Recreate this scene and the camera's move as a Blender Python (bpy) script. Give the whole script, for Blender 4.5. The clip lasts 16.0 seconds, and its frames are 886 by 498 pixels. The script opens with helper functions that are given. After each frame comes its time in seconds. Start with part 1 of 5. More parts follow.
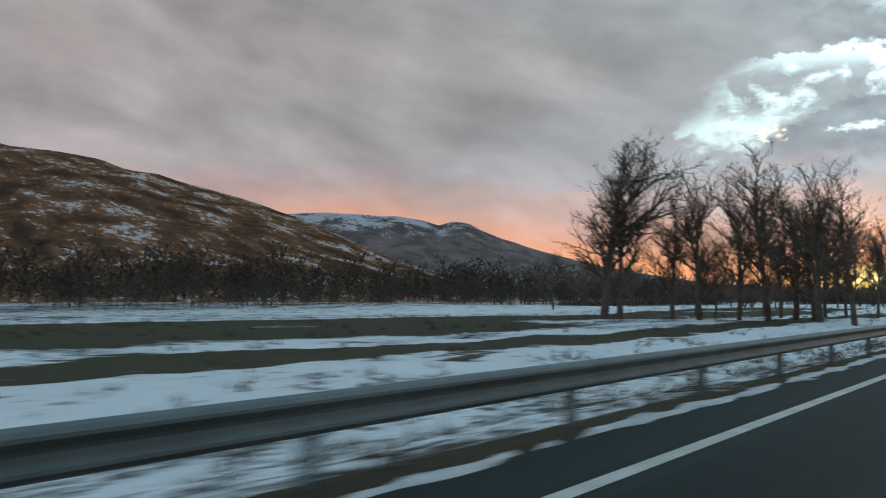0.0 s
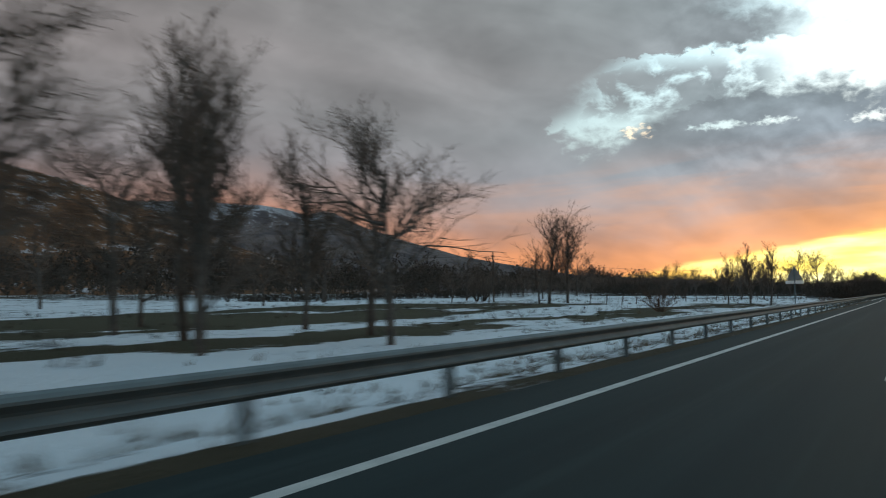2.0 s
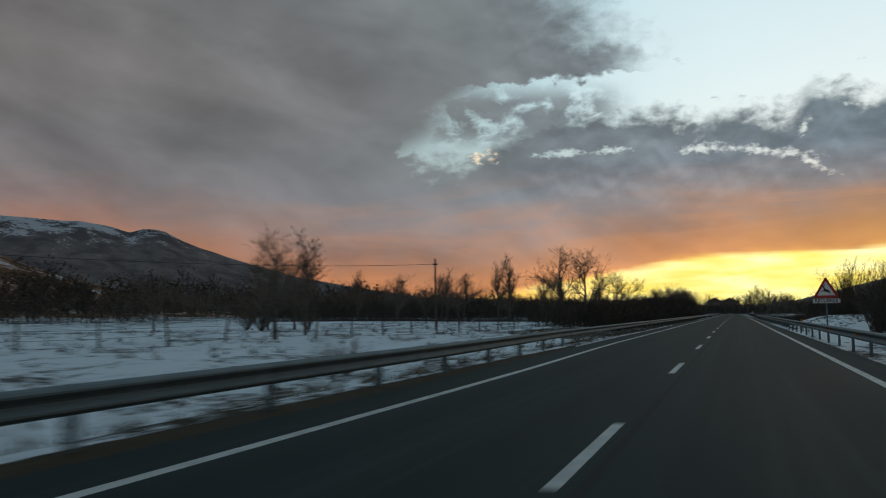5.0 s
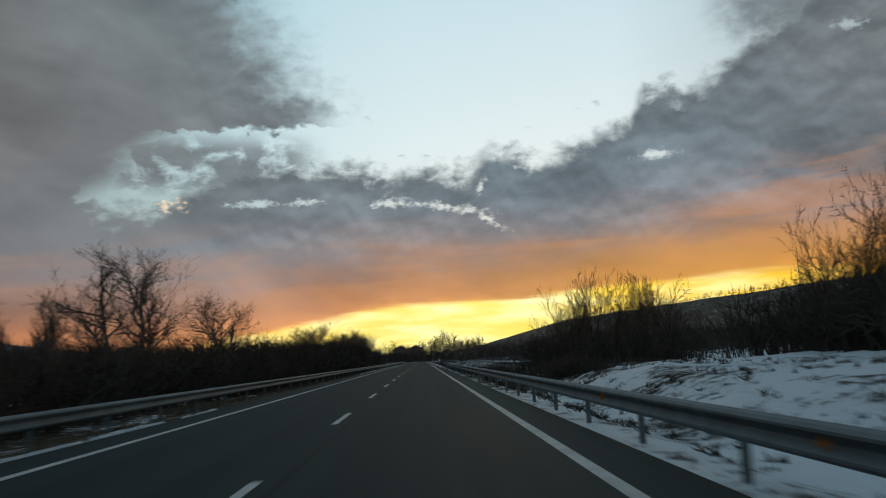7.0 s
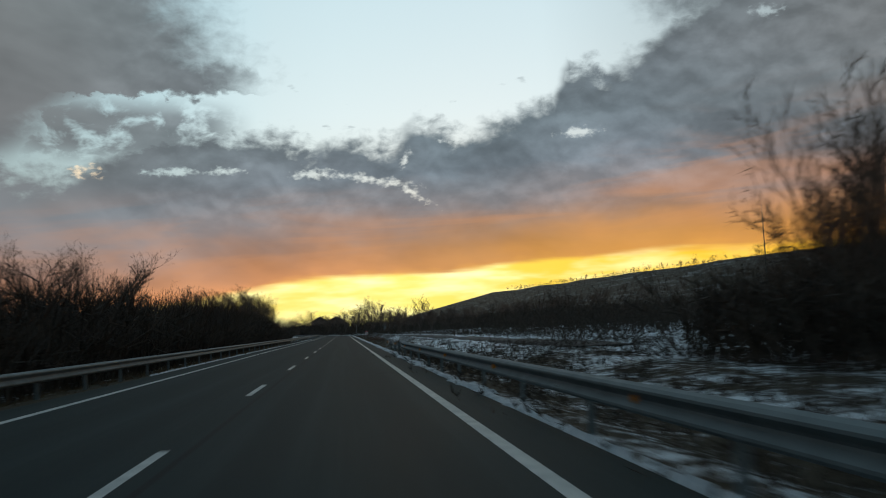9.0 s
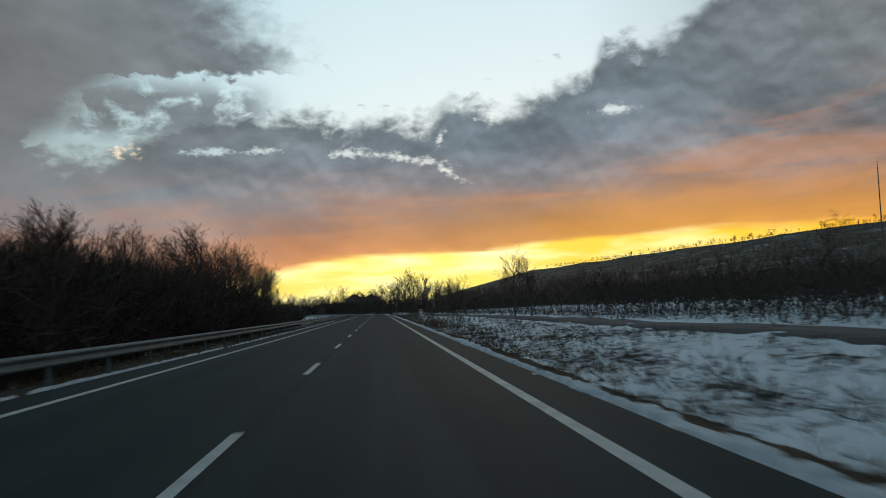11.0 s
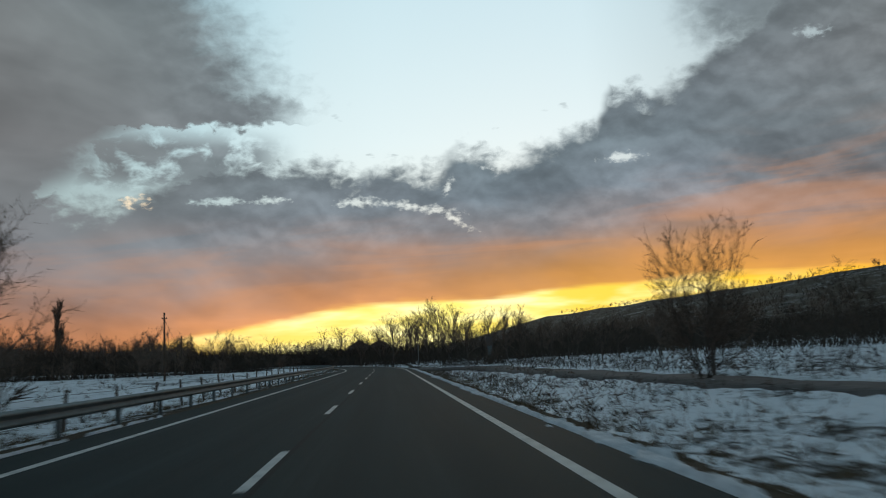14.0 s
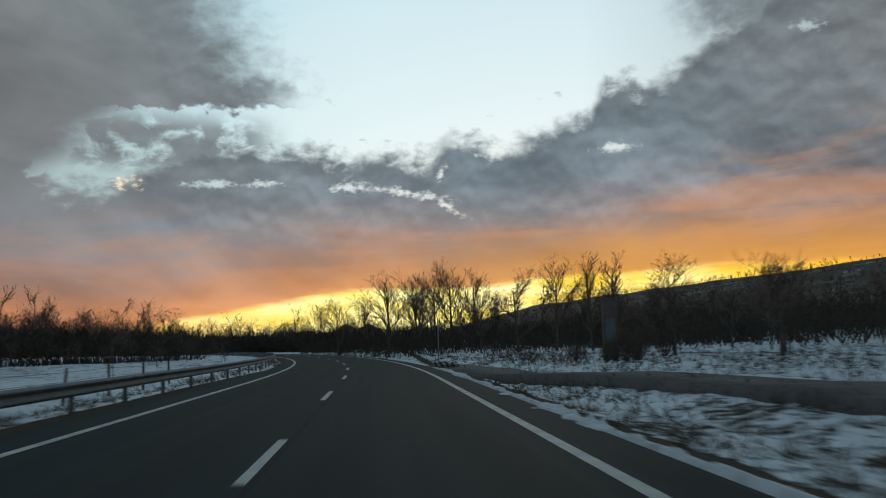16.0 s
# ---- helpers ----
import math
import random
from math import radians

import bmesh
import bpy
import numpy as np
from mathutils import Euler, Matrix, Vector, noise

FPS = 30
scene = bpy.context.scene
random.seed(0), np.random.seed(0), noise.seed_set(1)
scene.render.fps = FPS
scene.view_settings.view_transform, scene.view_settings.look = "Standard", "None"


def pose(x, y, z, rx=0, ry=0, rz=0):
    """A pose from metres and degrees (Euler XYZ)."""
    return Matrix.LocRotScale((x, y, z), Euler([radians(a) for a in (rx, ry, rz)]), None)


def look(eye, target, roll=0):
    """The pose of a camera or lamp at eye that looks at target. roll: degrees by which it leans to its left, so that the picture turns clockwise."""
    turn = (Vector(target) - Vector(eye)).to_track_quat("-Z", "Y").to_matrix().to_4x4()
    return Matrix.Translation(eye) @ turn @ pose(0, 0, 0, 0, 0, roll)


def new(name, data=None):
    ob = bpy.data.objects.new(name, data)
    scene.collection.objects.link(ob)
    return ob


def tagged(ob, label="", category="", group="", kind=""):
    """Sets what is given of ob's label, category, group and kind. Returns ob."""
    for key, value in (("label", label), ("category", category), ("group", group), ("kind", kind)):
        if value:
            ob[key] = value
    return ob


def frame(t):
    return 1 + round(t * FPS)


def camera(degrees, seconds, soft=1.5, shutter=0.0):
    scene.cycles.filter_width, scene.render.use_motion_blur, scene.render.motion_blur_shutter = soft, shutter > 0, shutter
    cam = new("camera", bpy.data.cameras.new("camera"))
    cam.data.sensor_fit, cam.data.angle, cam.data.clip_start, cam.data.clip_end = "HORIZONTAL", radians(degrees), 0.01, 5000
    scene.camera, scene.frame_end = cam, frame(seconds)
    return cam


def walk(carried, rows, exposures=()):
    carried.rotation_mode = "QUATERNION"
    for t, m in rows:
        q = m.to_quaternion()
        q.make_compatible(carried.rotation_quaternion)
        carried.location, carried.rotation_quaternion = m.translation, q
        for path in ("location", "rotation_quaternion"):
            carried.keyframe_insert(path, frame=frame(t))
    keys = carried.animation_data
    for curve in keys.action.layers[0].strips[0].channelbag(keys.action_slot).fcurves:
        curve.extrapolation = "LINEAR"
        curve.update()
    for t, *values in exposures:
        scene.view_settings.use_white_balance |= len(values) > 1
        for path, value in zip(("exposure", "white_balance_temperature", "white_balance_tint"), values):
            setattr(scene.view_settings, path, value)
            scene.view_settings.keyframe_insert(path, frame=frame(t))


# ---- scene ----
# ================= camera =================
cam = camera(54.1, 16.0, soft=1.0, shutter=0.3)
ROWS = [
    (0.0, pose(-0.56, -204.6, 1.27, 93.81, 0.57, 36.72)),
    (0.5, pose(-0.33, -189.0, 1.27, 93.17, 0.00, 34.54)),
    (1.0, pose(-0.22, -173.4, 1.27, 93.55, -0.16, 32.52)),
    (1.5, pose(0.07, -157.8, 1.27, 93.89, 0.33, 30.08)),
    (2.0, pose(0.25, -142.2, 1.27, 93.15, 0.79, 28.55)),
    (2.5, pose(0.41, -126.6, 1.27, 94.25, 0.87, 26.93)),
    (3.0, pose(0.45, -111.0, 1.27, 94.30, 0.52, 26.75)),
    (5.5, pose(1.41, -31.4, 1.27, 94.62, 1.27, 15.37)),
    (6.0, pose(1.54, -15.7, 1.27, 94.93, 1.62, 10.69)),
    (6.5, pose(1.67, 0.0, 1.27, 95.85, 2.43, 2.33)),
    (7.0, pose(1.73, 15.5, 1.27, 97.17, 2.89, -1.36)),
    (7.5, pose(1.79, 31.1, 1.27, 97.11, 2.66, -6.35)),
    (8.0, pose(1.88, 46.6, 1.27, 96.79, 2.55, -7.43)),
    (8.5, pose(1.86, 62.2, 1.27, 96.82, 2.30, -7.53)),
    (9.0, pose(1.88, 77.7, 1.27, 95.17, 2.40, -6.52)),
    (11.5, pose(1.52, 157.0, 1.27, 93.87, 2.16, -3.35)),
    (12.0, pose(1.51, 173.2, 1.27, 94.24, 2.00, -2.40)),
    (12.5, pose(1.48, 189.3, 1.27, 95.16, 1.60, -2.64)),
    (13.0, pose(1.52, 205.5, 1.27, 96.12, 1.94, -2.75)),
    (13.5, pose(1.56, 221.7, 1.27, 97.20, 2.36, -3.06)),
    (14.0, pose(1.54, 237.5, 1.27, 97.06, 2.56, -3.61)),
    (14.5, pose(1.50, 253.3, 1.27, 96.72, 2.13, -4.54)),
    (15.0, pose(1.46, 269.1, 1.27, 96.90, 1.52, -4.38)),
    (15.5, pose(1.40, 284.9, 1.27, 96.84, 1.31, -4.40)),
    (16.0, pose(1.32, 300.7, 1.27, 96.17, 1.55, -4.29)),
]
walk(cam, ROWS, exposures=[(0.0, 1.25), (1.0, 1.2), (1.5, 1.0), (2.0, 0.85), (2.5, 0.4), (3.0, 0.38), (6.0, 0.12), (8.0, 0.14), (12.0, 0.22), (16.0, 0.22)])

# ================= sky and light =================
SUN_AZ, SUN_EL = 9.0, 2.0


def srgb(r, g, b, k=1.0):
    def lin(c):
        c /= 255.0
        return c / 12.92 if c <= 0.04045 else ((c + 0.055) / 1.055) ** 2.4
    return (lin(r) * k, lin(g) * k, lin(b) * k, 1.0)


class Nodes:
    """Short-hand for wiring a node tree."""

    def __init__(self, tree):
        self.t = tree
        tree.nodes.clear()

    def put(self, socket, v):
        if isinstance(v, bpy.types.NodeSocket):
            self.t.links.new(v, socket)
        else:
            socket.default_value = v

    def m(self, op, a, b=0.0, c=0.0, clamp=False):
        nd = self.t.nodes.new("ShaderNodeMath")
        nd.operation, nd.use_clamp = op, clamp
        for s, v in zip(nd.inputs, (a, b, c)):
            self.put(s, v)
        return nd.outputs[0]

    def smooth(self, v, lo, hi):
        nd = self.t.nodes.new("ShaderNodeMapRange")
        nd.interpolation_type = "SMOOTHSTEP"
        self.put(nd.inputs[0], v)
        self.put(nd.inputs[1], lo)
        self.put(nd.inputs[2], hi)
        return nd.outputs[0]

    def ramp(self, v, lo, hi, stops, mode="LINEAR"):
        """A colour ramp over lo..hi; stops are (value, colour or number)."""
        nd = self.t.nodes.new("ShaderNodeMapRange")
        self.put(nd.inputs[0], v)
        nd.inputs[1].default_value, nd.inputs[2].default_value = lo, hi
        r = self.t.nodes.new("ShaderNodeValToRGB")
        r.color_ramp.interpolation = mode
        el = r.color_ramp.elements
        while len(el) < len(stops):
            el.new(0.5)
        for e, (p, c) in zip(el, stops):
            e.position = (p - lo) / (hi - lo)
        for e, (p, c) in zip(el, stops):
            e.color = c if isinstance(c, tuple) else (c, c, c, 1)
        self.put(r.inputs[0], nd.outputs[0])
        return r.outputs[0]

    def mix(self, f, a, b, kind="MIX"):
        nd = self.t.nodes.new("ShaderNodeMix")
        nd.data_type, nd.blend_type = "RGBA", kind
        self.put(nd.inputs[0], f)
        self.put(nd.inputs[6], a)
        self.put(nd.inputs[7], b)
        return nd.outputs[2]

    def xyz(self, x, y, z=0.0):
        nd = self.t.nodes.new("ShaderNodeCombineXYZ")
        for s, v in zip(nd.inputs, (x, y, z)):
            self.put(s, v)
        return nd.outputs[0]

    def noise(self, vec, scale, detail=4.0, rough=0.55, dist=0.0):
        nd = self.t.nodes.new("ShaderNodeTexNoise")
        if vec is not None:
            self.put(nd.inputs["Vector"], vec)
        nd.inputs["Scale"].default_value = scale
        nd.inputs["Detail"].default_value = detail
        nd.inputs["Roughness"].default_value = rough
        nd.inputs["Distortion"].default_value = dist
        return nd.outputs[0]


def build_world():
    world = bpy.data.worlds.new("winter_dusk_sky")
    world.use_nodes = True
    scene.world = world
    k = Nodes(world.node_tree)
    co = world.node_tree.nodes.new("ShaderNodeTexCoord")
    sep = world.node_tree.nodes.new("ShaderNodeSeparateXYZ")
    k.put(sep.inputs[0], co.outputs["Generated"])
    x, y, z = sep.outputs
    deg = 57.29578
    az = k.m("MULTIPLY", k.m("ARCTAN2", x, y), deg)
    el = k.m("MULTIPLY", k.m("ARCSINE", z), deg)
    # ragged edges: lobes of a few degrees with puffs and finer shreds on them
    v = k.xyz(az, k.m("MULTIPLY", el, 1.5))
    big = k.m("SUBTRACT", k.noise(v, 0.13, 3.0, 0.5), 0.5)
    lobe = k.m("SUBTRACT", k.noise(v, 0.33, 2.0, 0.5), 0.5)
    puff = k.m("SUBTRACT", k.noise(v, 0.95, 4.0, 0.58, 0.25), 0.5)
    ragged = k.m("ADD", k.m("MULTIPLY", lobe, 2.6), k.m("MULTIPLY", puff, 2.9))
    el2 = k.m("ADD", el, ragged)
    az2 = k.m("ADD", az, k.m("MULTIPLY", puff, 1.6))
    # lower bank of cloud: its top edge over the azimuth
    top = k.ramp(az2, -60, 60, [(-60, .60), (-27, .50), (-23, .30), (-21, .225), (-19.5, .208), (-16.2, .206), (-15, .230), (-13, .251), (-10.5, .264), (-8.6, .268), (-6, .260),
                                (-3.3, .258), (-1.4, .240), (0.3, .256), (4.0, .244), (5.1, .270), (7, .270), (8.6, .25), (10.2, .267), (12.6, .28), (14.5, .292), (15.4, .333), (17.3, .332),
                                (18.2, .322), (19.6, .336), (21.3, .352), (22.5, .372), (25, .40), (28.5, .46), (33, .62), (60, .9)])
    f_bank = k.m("SUBTRACT", k.m("MULTIPLY", top, 50.0), el2)
    # a thin ragged tower over its shoulder
    tx, ty = k.m("MULTIPLY", k.m("SUBTRACT", az2, 25.0), 0.20), k.m("MULTIPLY", k.m("SUBTRACT", el2, 21.4), 0.26)
    f_tower = k.m("SUBTRACT", 1.0, k.m("SQRT", k.m("ADD", k.m("MULTIPLY", tx, tx), k.m("MULTIPLY", ty, ty))))
    # upper bank, whose tip hangs into the clear wedge
    el3 = k.m("ADD", el, k.m("ADD", k.m("MULTIPLY", lobe, 2.4), k.m("MULTIPLY", puff, 2.2)))
    side = k.ramp(el3, 8, 48, [(8, .36), (10.4, .39), (11.2, .412), (12.0, .43), (13, .441), (14, .449), (14.7, .464), (15.1, .53), (15.6, .592), (16.4, .594), (17.5, .575), (20, .555), (23.2, .536), (36, .47), (48, .43)])
    f_left = k.m("SUBTRACT", k.m("MULTIPLY_ADD", side, 80.0, -53.0), k.m("ADD", az, k.m("MULTIPLY", ragged, 1.5)))
    f_left = k.m("MULTIPLY", f_left, k.ramp(el, 12, 20, [(14.4, 1.8), (17.0, 1.0)]))
    # cloud overhead, out of view, added to tune the light on the ground
    f_over = k.m("MULTIPLY", k.m("SUBTRACT", el, 31.0), 0.3)
    # breaks through the bank, where the bright sky behind shows: azimuth, elevation, half width, half height, slope
    field = k.m("MAXIMUM", f_bank, f_over)
    torn = k.m("ADD", k.m("MULTIPLY", puff, 2.6), k.m("MULTIPLY", k.m("SUBTRACT", k.noise(v, 2.4, 3.0, 0.55), 0.5), 2.2))
    holes = 0.0
    for ha, he, hw, hh, hs in ((-18.2, 11.2, 1.6, 0.42, 0.12), (-10.6, 10.5, 2.0, 0.30, 0.0), (-7.4, 10.5, 1.3, 0.26, 0.0), (-1.5, 10.35, 1.6, 0.34, 0.0), (2.2, 9.9, 2.6, 0.30, -0.16), (4.9, 8.95, 1.2, 0.32, -0.6),
                               (4.5, 11.2, 0.4, 0.5, 0.9), (8.3, 12.45, 1.3, 0.34, 0.12), (16.0, 12.3, 1.3, 0.36, 0.0), (28.4, 18.4, 1.0, 0.42, -0.1)):
        dx = k.m("SUBTRACT", az, ha)
        dy = k.m("DIVIDE", k.m("SUBTRACT", k.m("SUBTRACT", el, he), k.m("MULTIPLY", dx, hs)), hh)
        dx = k.m("DIVIDE", dx, hw)
        near = k.m("SUBTRACT", k.m("SUBTRACT", 1.0, k.m("SQRT", k.m("ADD", k.m("MULTIPLY", dx, dx), k.m("MULTIPLY", dy, dy)))), torn)
        holes = k.m("MAXIMUM", holes, k.smooth(near, -0.15, 1.1))
    # loose wisps in the wedge
    wisp = k.m("MULTIPLY", k.smooth(k.m("ABSOLUTE", k.m("SUBTRACT", el, k.m("MULTIPLY_ADD", az, -0.04, 12.4))), 2.6, 0.8), k.smooth(k.m("ABSOLUTE", k.m("ADD", az, 13.5)), 8.5, 4.5))
    wispy = k.m("MULTIPLY", wisp, k.smooth(k.noise(v, 0.50, 4.0, 0.58, 0.3), 0.31, 0.54))
    shred = k.m("MULTIPLY", k.smooth(k.noise(k.xyz(az, k.m("MULTIPLY", el, 2.6)), 0.45, 3.0, 0.5), 0.66, 0.74), k.smooth(k.m("ABSOLUTE", k.m("SUBTRACT", el, 14.6)), 2.6, 1.0))
    cloud = k.m("MAXIMUM", k.m("MAXIMUM", k.smooth(field, -0.7, 1.3), k.smooth(f_left, -3.4, 4.6)), k.m("MAXIMUM", k.m("MULTIPLY", wispy, 0.92), k.m("MAXIMUM", k.m("MULTIPLY", shred, 0.35), k.m("MULTIPLY", k.smooth(f_tower, -0.25, 0.7), 0.88))))
    cloud = k.m("MULTIPLY", cloud, k.m("MULTIPLY_ADD", holes, -0.78, 1.0))
    # low edge of the bank, under which the sunset shows
    base = k.ramp(az, -60, 60, [(-60, .30), (-40, .30), (-30, .14), (-18, .10), (-12, .18), (-6, .29), (0, .36), (7, .36), (10, .38), (14, .42), (20, .44), (27, .41), (33, .42), (60, .35)])
    base = k.m("MULTIPLY", base, 10.0)
    rise = k.m("SUBTRACT", k.m("ADD", el, k.m("MULTIPLY", big, 0.8)), base)
    streak = k.m("SUBTRACT", k.noise(k.xyz(k.m("MULTIPLY", az, 0.09), k.m("MULTIPLY", el, 0.75)), 1.0, 4.0, 0.55, 0.4), 0.5)
    rise2 = k.m("ADD", rise, k.m("MULTIPLY", streak, 1.1))
    body = k.ramp(k.m("ADD", rise2, k.m("MULTIPLY", lobe, 1.6)), -3, 60, [(-3, srgb(248, 190, 80)), (-0.6, srgb(238, 172, 84)), (0.4, srgb(184, 128, 86)), (1.5, srgb(160, 117, 88)), (2.8, srgb(140, 114, 100)),
                                  (4.4, srgb(122, 117, 117)), (6.5, srgb(106, 114, 120)), (9.0, srgb(101, 111, 116)), (13, srgb(100, 108, 112)), (20, srgb(97, 108, 112)), (34, srgb(98, 118, 128)), (60, srgb(106, 134, 148))])
    # lit and shaded folds of the cloud: soft slanting bands, and puffs with a lit head over a dark base
    fold = k.m("ADD", k.m("MULTIPLY", k.noise(k.xyz(k.m("MULTIPLY", az, 0.05), k.m("ADD", k.m("MULTIPLY", el, 0.13), k.m("MULTIPLY", az, 0.03))), 1.6, 4.0, 0.5, 0.4), 0.7), k.m("MULTIPLY", k.noise(v, 0.22, 3.0, 0.5, 0.3), 0.3))
    body = k.mix(1.0, body, k.ramp(fold, 0, 1, [(0.32, 0.72), (0.5, 1.0), (0.68, 1.30)]), "MULTIPLY")
    v_up = k.xyz(k.m("ADD", az, 0.15), k.m("MULTIPLY", k.m("ADD", el, 0.55), 1.5))
    emboss = k.m("SUBTRACT", k.noise(v, 0.42, 4.0, 0.5, 0.2), k.noise(v_up, 0.42, 4.0, 0.5, 0.2))
    body = k.mix(k.m("MULTIPLY", k.smooth(el, 5.5, 9.0), k.smooth(az, -19.0, -9.0)), body, k.mix(1.0, body, k.ramp(emboss, -0.3, 0.3, [(-0.16, 0.85), (0.0, 1.0), (0.16, 1.17)]), "MULTIPLY"))
    # the bank is thickest just under its ragged top
    deep = k.ramp(f_bank, -1, 9, [(-1, 0.86), (0.6, 0.78), (2.0, 0.90), (4.5, 1.0), (9, 1.0)])
    body = k.mix(k.smooth(az, -16.0, -6.0), body, k.mix(1.0, body, deep, "MULTIPLY"))
    # tinted by azimuth: pinker away to both sides, dimmer out of view
    body = k.mix(1.0, body, k.ramp(az, -90, 90, [(-90, (0.85, 0.88, 0.92, 1)), (-62, (1.22, 0.93, 0.86, 1)), (-42, (1.14, 0.92, 0.86, 1)), (-26, (1.18, 1.02, 0.97, 1)), (-18, (1.28, 1.17, 1.13, 1)), (-10, (1.31, 1.28, 1.28, 1)),
                                                   (8, (1.20, 1.27, 1.32, 1)), (20, (1.14, 1.16, 1.20, 1)), (36, (1.22, 1.12, 1.08, 1)), (70, (0.8, 0.8, 0.82, 1)), (90, (0.7, 0.72, 0.75, 1))]), "MULTIPLY")
    # dusky orange streaks drifting up through the bank
    drift = k.noise(k.xyz(k.m("MULTIPLY", az, 0.055), k.m("ADD", k.m("MULTIPLY", el, 0.42), k.m("MULTIPLY", az, -0.02))), 1.0, 4.0, 0.55, 0.6)
    warm = k.m("MULTIPLY", k.smooth(drift, 0.45, 0.66), k.m("MULTIPLY", k.smooth(el, k.m("ADD", 10.0, k.m("MULTIPLY", k.smooth(az, 12.0, 26.0), 6.0)), 5.5), k.smooth(az, -50.0, 20.0)))
    body = k.mix(k.m("MULTIPLY", warm, 0.55), body, srgb(202, 142, 98))
    gold = k.m("MULTIPLY", k.smooth(rise2, 4.2, 0.0), k.smooth(az, -6.0, 20.0))
    body = k.mix(k.m("MULTIPLY", gold, 0.62), body, srgb(218, 156, 66))
    clear = k.ramp(el, 0, 90, [(0, srgb(255, 226, 120)), (5, srgb(250, 232, 190)), (9, srgb(226, 236, 234)), (14, srgb(220, 237, 241)), (24, srgb(200, 225, 234)), (34, srgb(140, 162, 174)), (90, srgb(104, 134, 150))])
    clear = k.mix(1.0, clear, k.ramp(az, -60, 60, [(-60, 0.5), (-20, 0.58), (-13, 0.78), (-6, 0.96), (0, 1.0), (14, 1.0), (26, 0.7), (60, 0.6)]), "MULTIPLY")
    clear = k.mix(1.0, clear, k.ramp(az, -30, 10, [(-30, (0.84, 1.0, 1.04, 1)), (-12, (0.86, 1.0, 1.03, 1)), (-4, (0.97, 1.0, 1.0, 1)), (10, (1.0, 1.0, 1.0, 1))]), "MULTIPLY")
    skytex = world.node_tree.nodes.new("ShaderNodeTexSky")
    skytex.sky_type, skytex.sun_disc = "NISHITA", False
    skytex.sun_elevation, skytex.sun_rotation = radians(SUN_EL), radians(SUN_AZ)
    clear = k.mix(0.12, clear, k.mix(1.0, skytex.outputs[0], (0.1, 0.1, 0.1, 1), "MULTIPLY"))
    glow = k.ramp(az, -60, 60, [(-60, srgb(240, 190, 150)), (-35, srgb(245, 196, 130)), (-14, srgb(250, 196, 96)), (-6, srgb(255, 226, 110)), (4, srgb(255, 236, 120)), (12, srgb(255, 216, 84)),
                                (22, srgb(255, 206, 60)), (30, srgb(255, 192, 56)), (45, srgb(246, 170, 60)), (60, srgb(220, 150, 90))])
    hot = k.m("MULTIPLY", k.smooth(k.m("ABSOLUTE", k.m("SUBTRACT", az, 6.0)), 26.0, 6.0), k.smooth(k.noise(k.xyz(k.m("MULTIPLY", az, .2), el), 0.9, 3.0, 0.5), 0.35, 0.7))
    glow = k.mix(k.m("MULTIPLY", hot, 0.75), glow, srgb(255, 250, 190, 1.25))
    col = k.mix(cloud, clear, body)
    # a small warm break near the gap's low edge
    dx, dy = k.m("MULTIPLY", k.m("ADD", az, 15.7), 0.42), k.m("MULTIPLY", k.m("SUBTRACT", el, 10.45), 1.0)
    spot = k.m("ADD", k.m("SQRT", k.m("ADD", k.m("MULTIPLY", dx, dx), k.m("MULTIPLY", dy, dy))), k.m("MULTIPLY", k.m("SUBTRACT", k.noise(v, 1.5, 3.0, 0.5), 0.5), 1.6))
    col = k.mix(k.m("MULTIPLY", k.smooth(spot, 0.42, 0.0), 0.8), col, srgb(255, 232, 196))
    col = k.mix(k.smooth(rise2, 0.30, -0.22), col, glow)
    # the ground half only shows beyond the ground's rim
    col = k.mix(k.smooth(el, -0.2, -2.0), col, srgb(60, 62, 64))
    bg = world.node_tree.nodes.new("ShaderNodeBackground")
    k.put(bg.inputs[0], col)
    bg.inputs[1].default_value = 1.0
    out = world.node_tree.nodes.new("ShaderNodeOutputWorld")
    k.put(out.inputs[0], bg.outputs[0])


build_world()
sun = bpy.data.lights.new("sun", "SUN")
sun.energy, sun.angle, sun.color = 0.12, radians(12), (1.0, 0.72, 0.42)
sun_ob = new("sun", sun)
sun_ob.matrix_world = look((0, 0, 0), (-math.sin(radians(SUN_AZ)), -math.cos(radians(SUN_AZ)), -math.tan(radians(SUN_EL + 2))))


# ================= materials =================
def material(name):
    mat = bpy.data.materials.new(name)
    mat.use_nodes = True
    k = Nodes(mat.node_tree)
    bsdf = mat.node_tree.nodes.new("ShaderNodeBsdfPrincipled")
    out = mat.node_tree.nodes.new("ShaderNodeOutputMaterial")
    k.put(out.inputs[0], bsdf.outputs[0])
    return mat, k, bsdf


def coords(k):
    return k.t.nodes.new("ShaderNodeNewGeometry").outputs["Position"]


def local(k):
    return k.t.nodes.new("ShaderNodeTexCoord").outputs["Object"]


def bump(k, bsdf, height, strength, distance):
    b = k.t.nodes.new("ShaderNodeBump")
    b.inputs["Strength"].default_value, b.inputs["Distance"].default_value = strength, distance
    k.put(b.inputs["Height"], height)
    k.put(bsdf.inputs["Normal"], b.outputs[0])


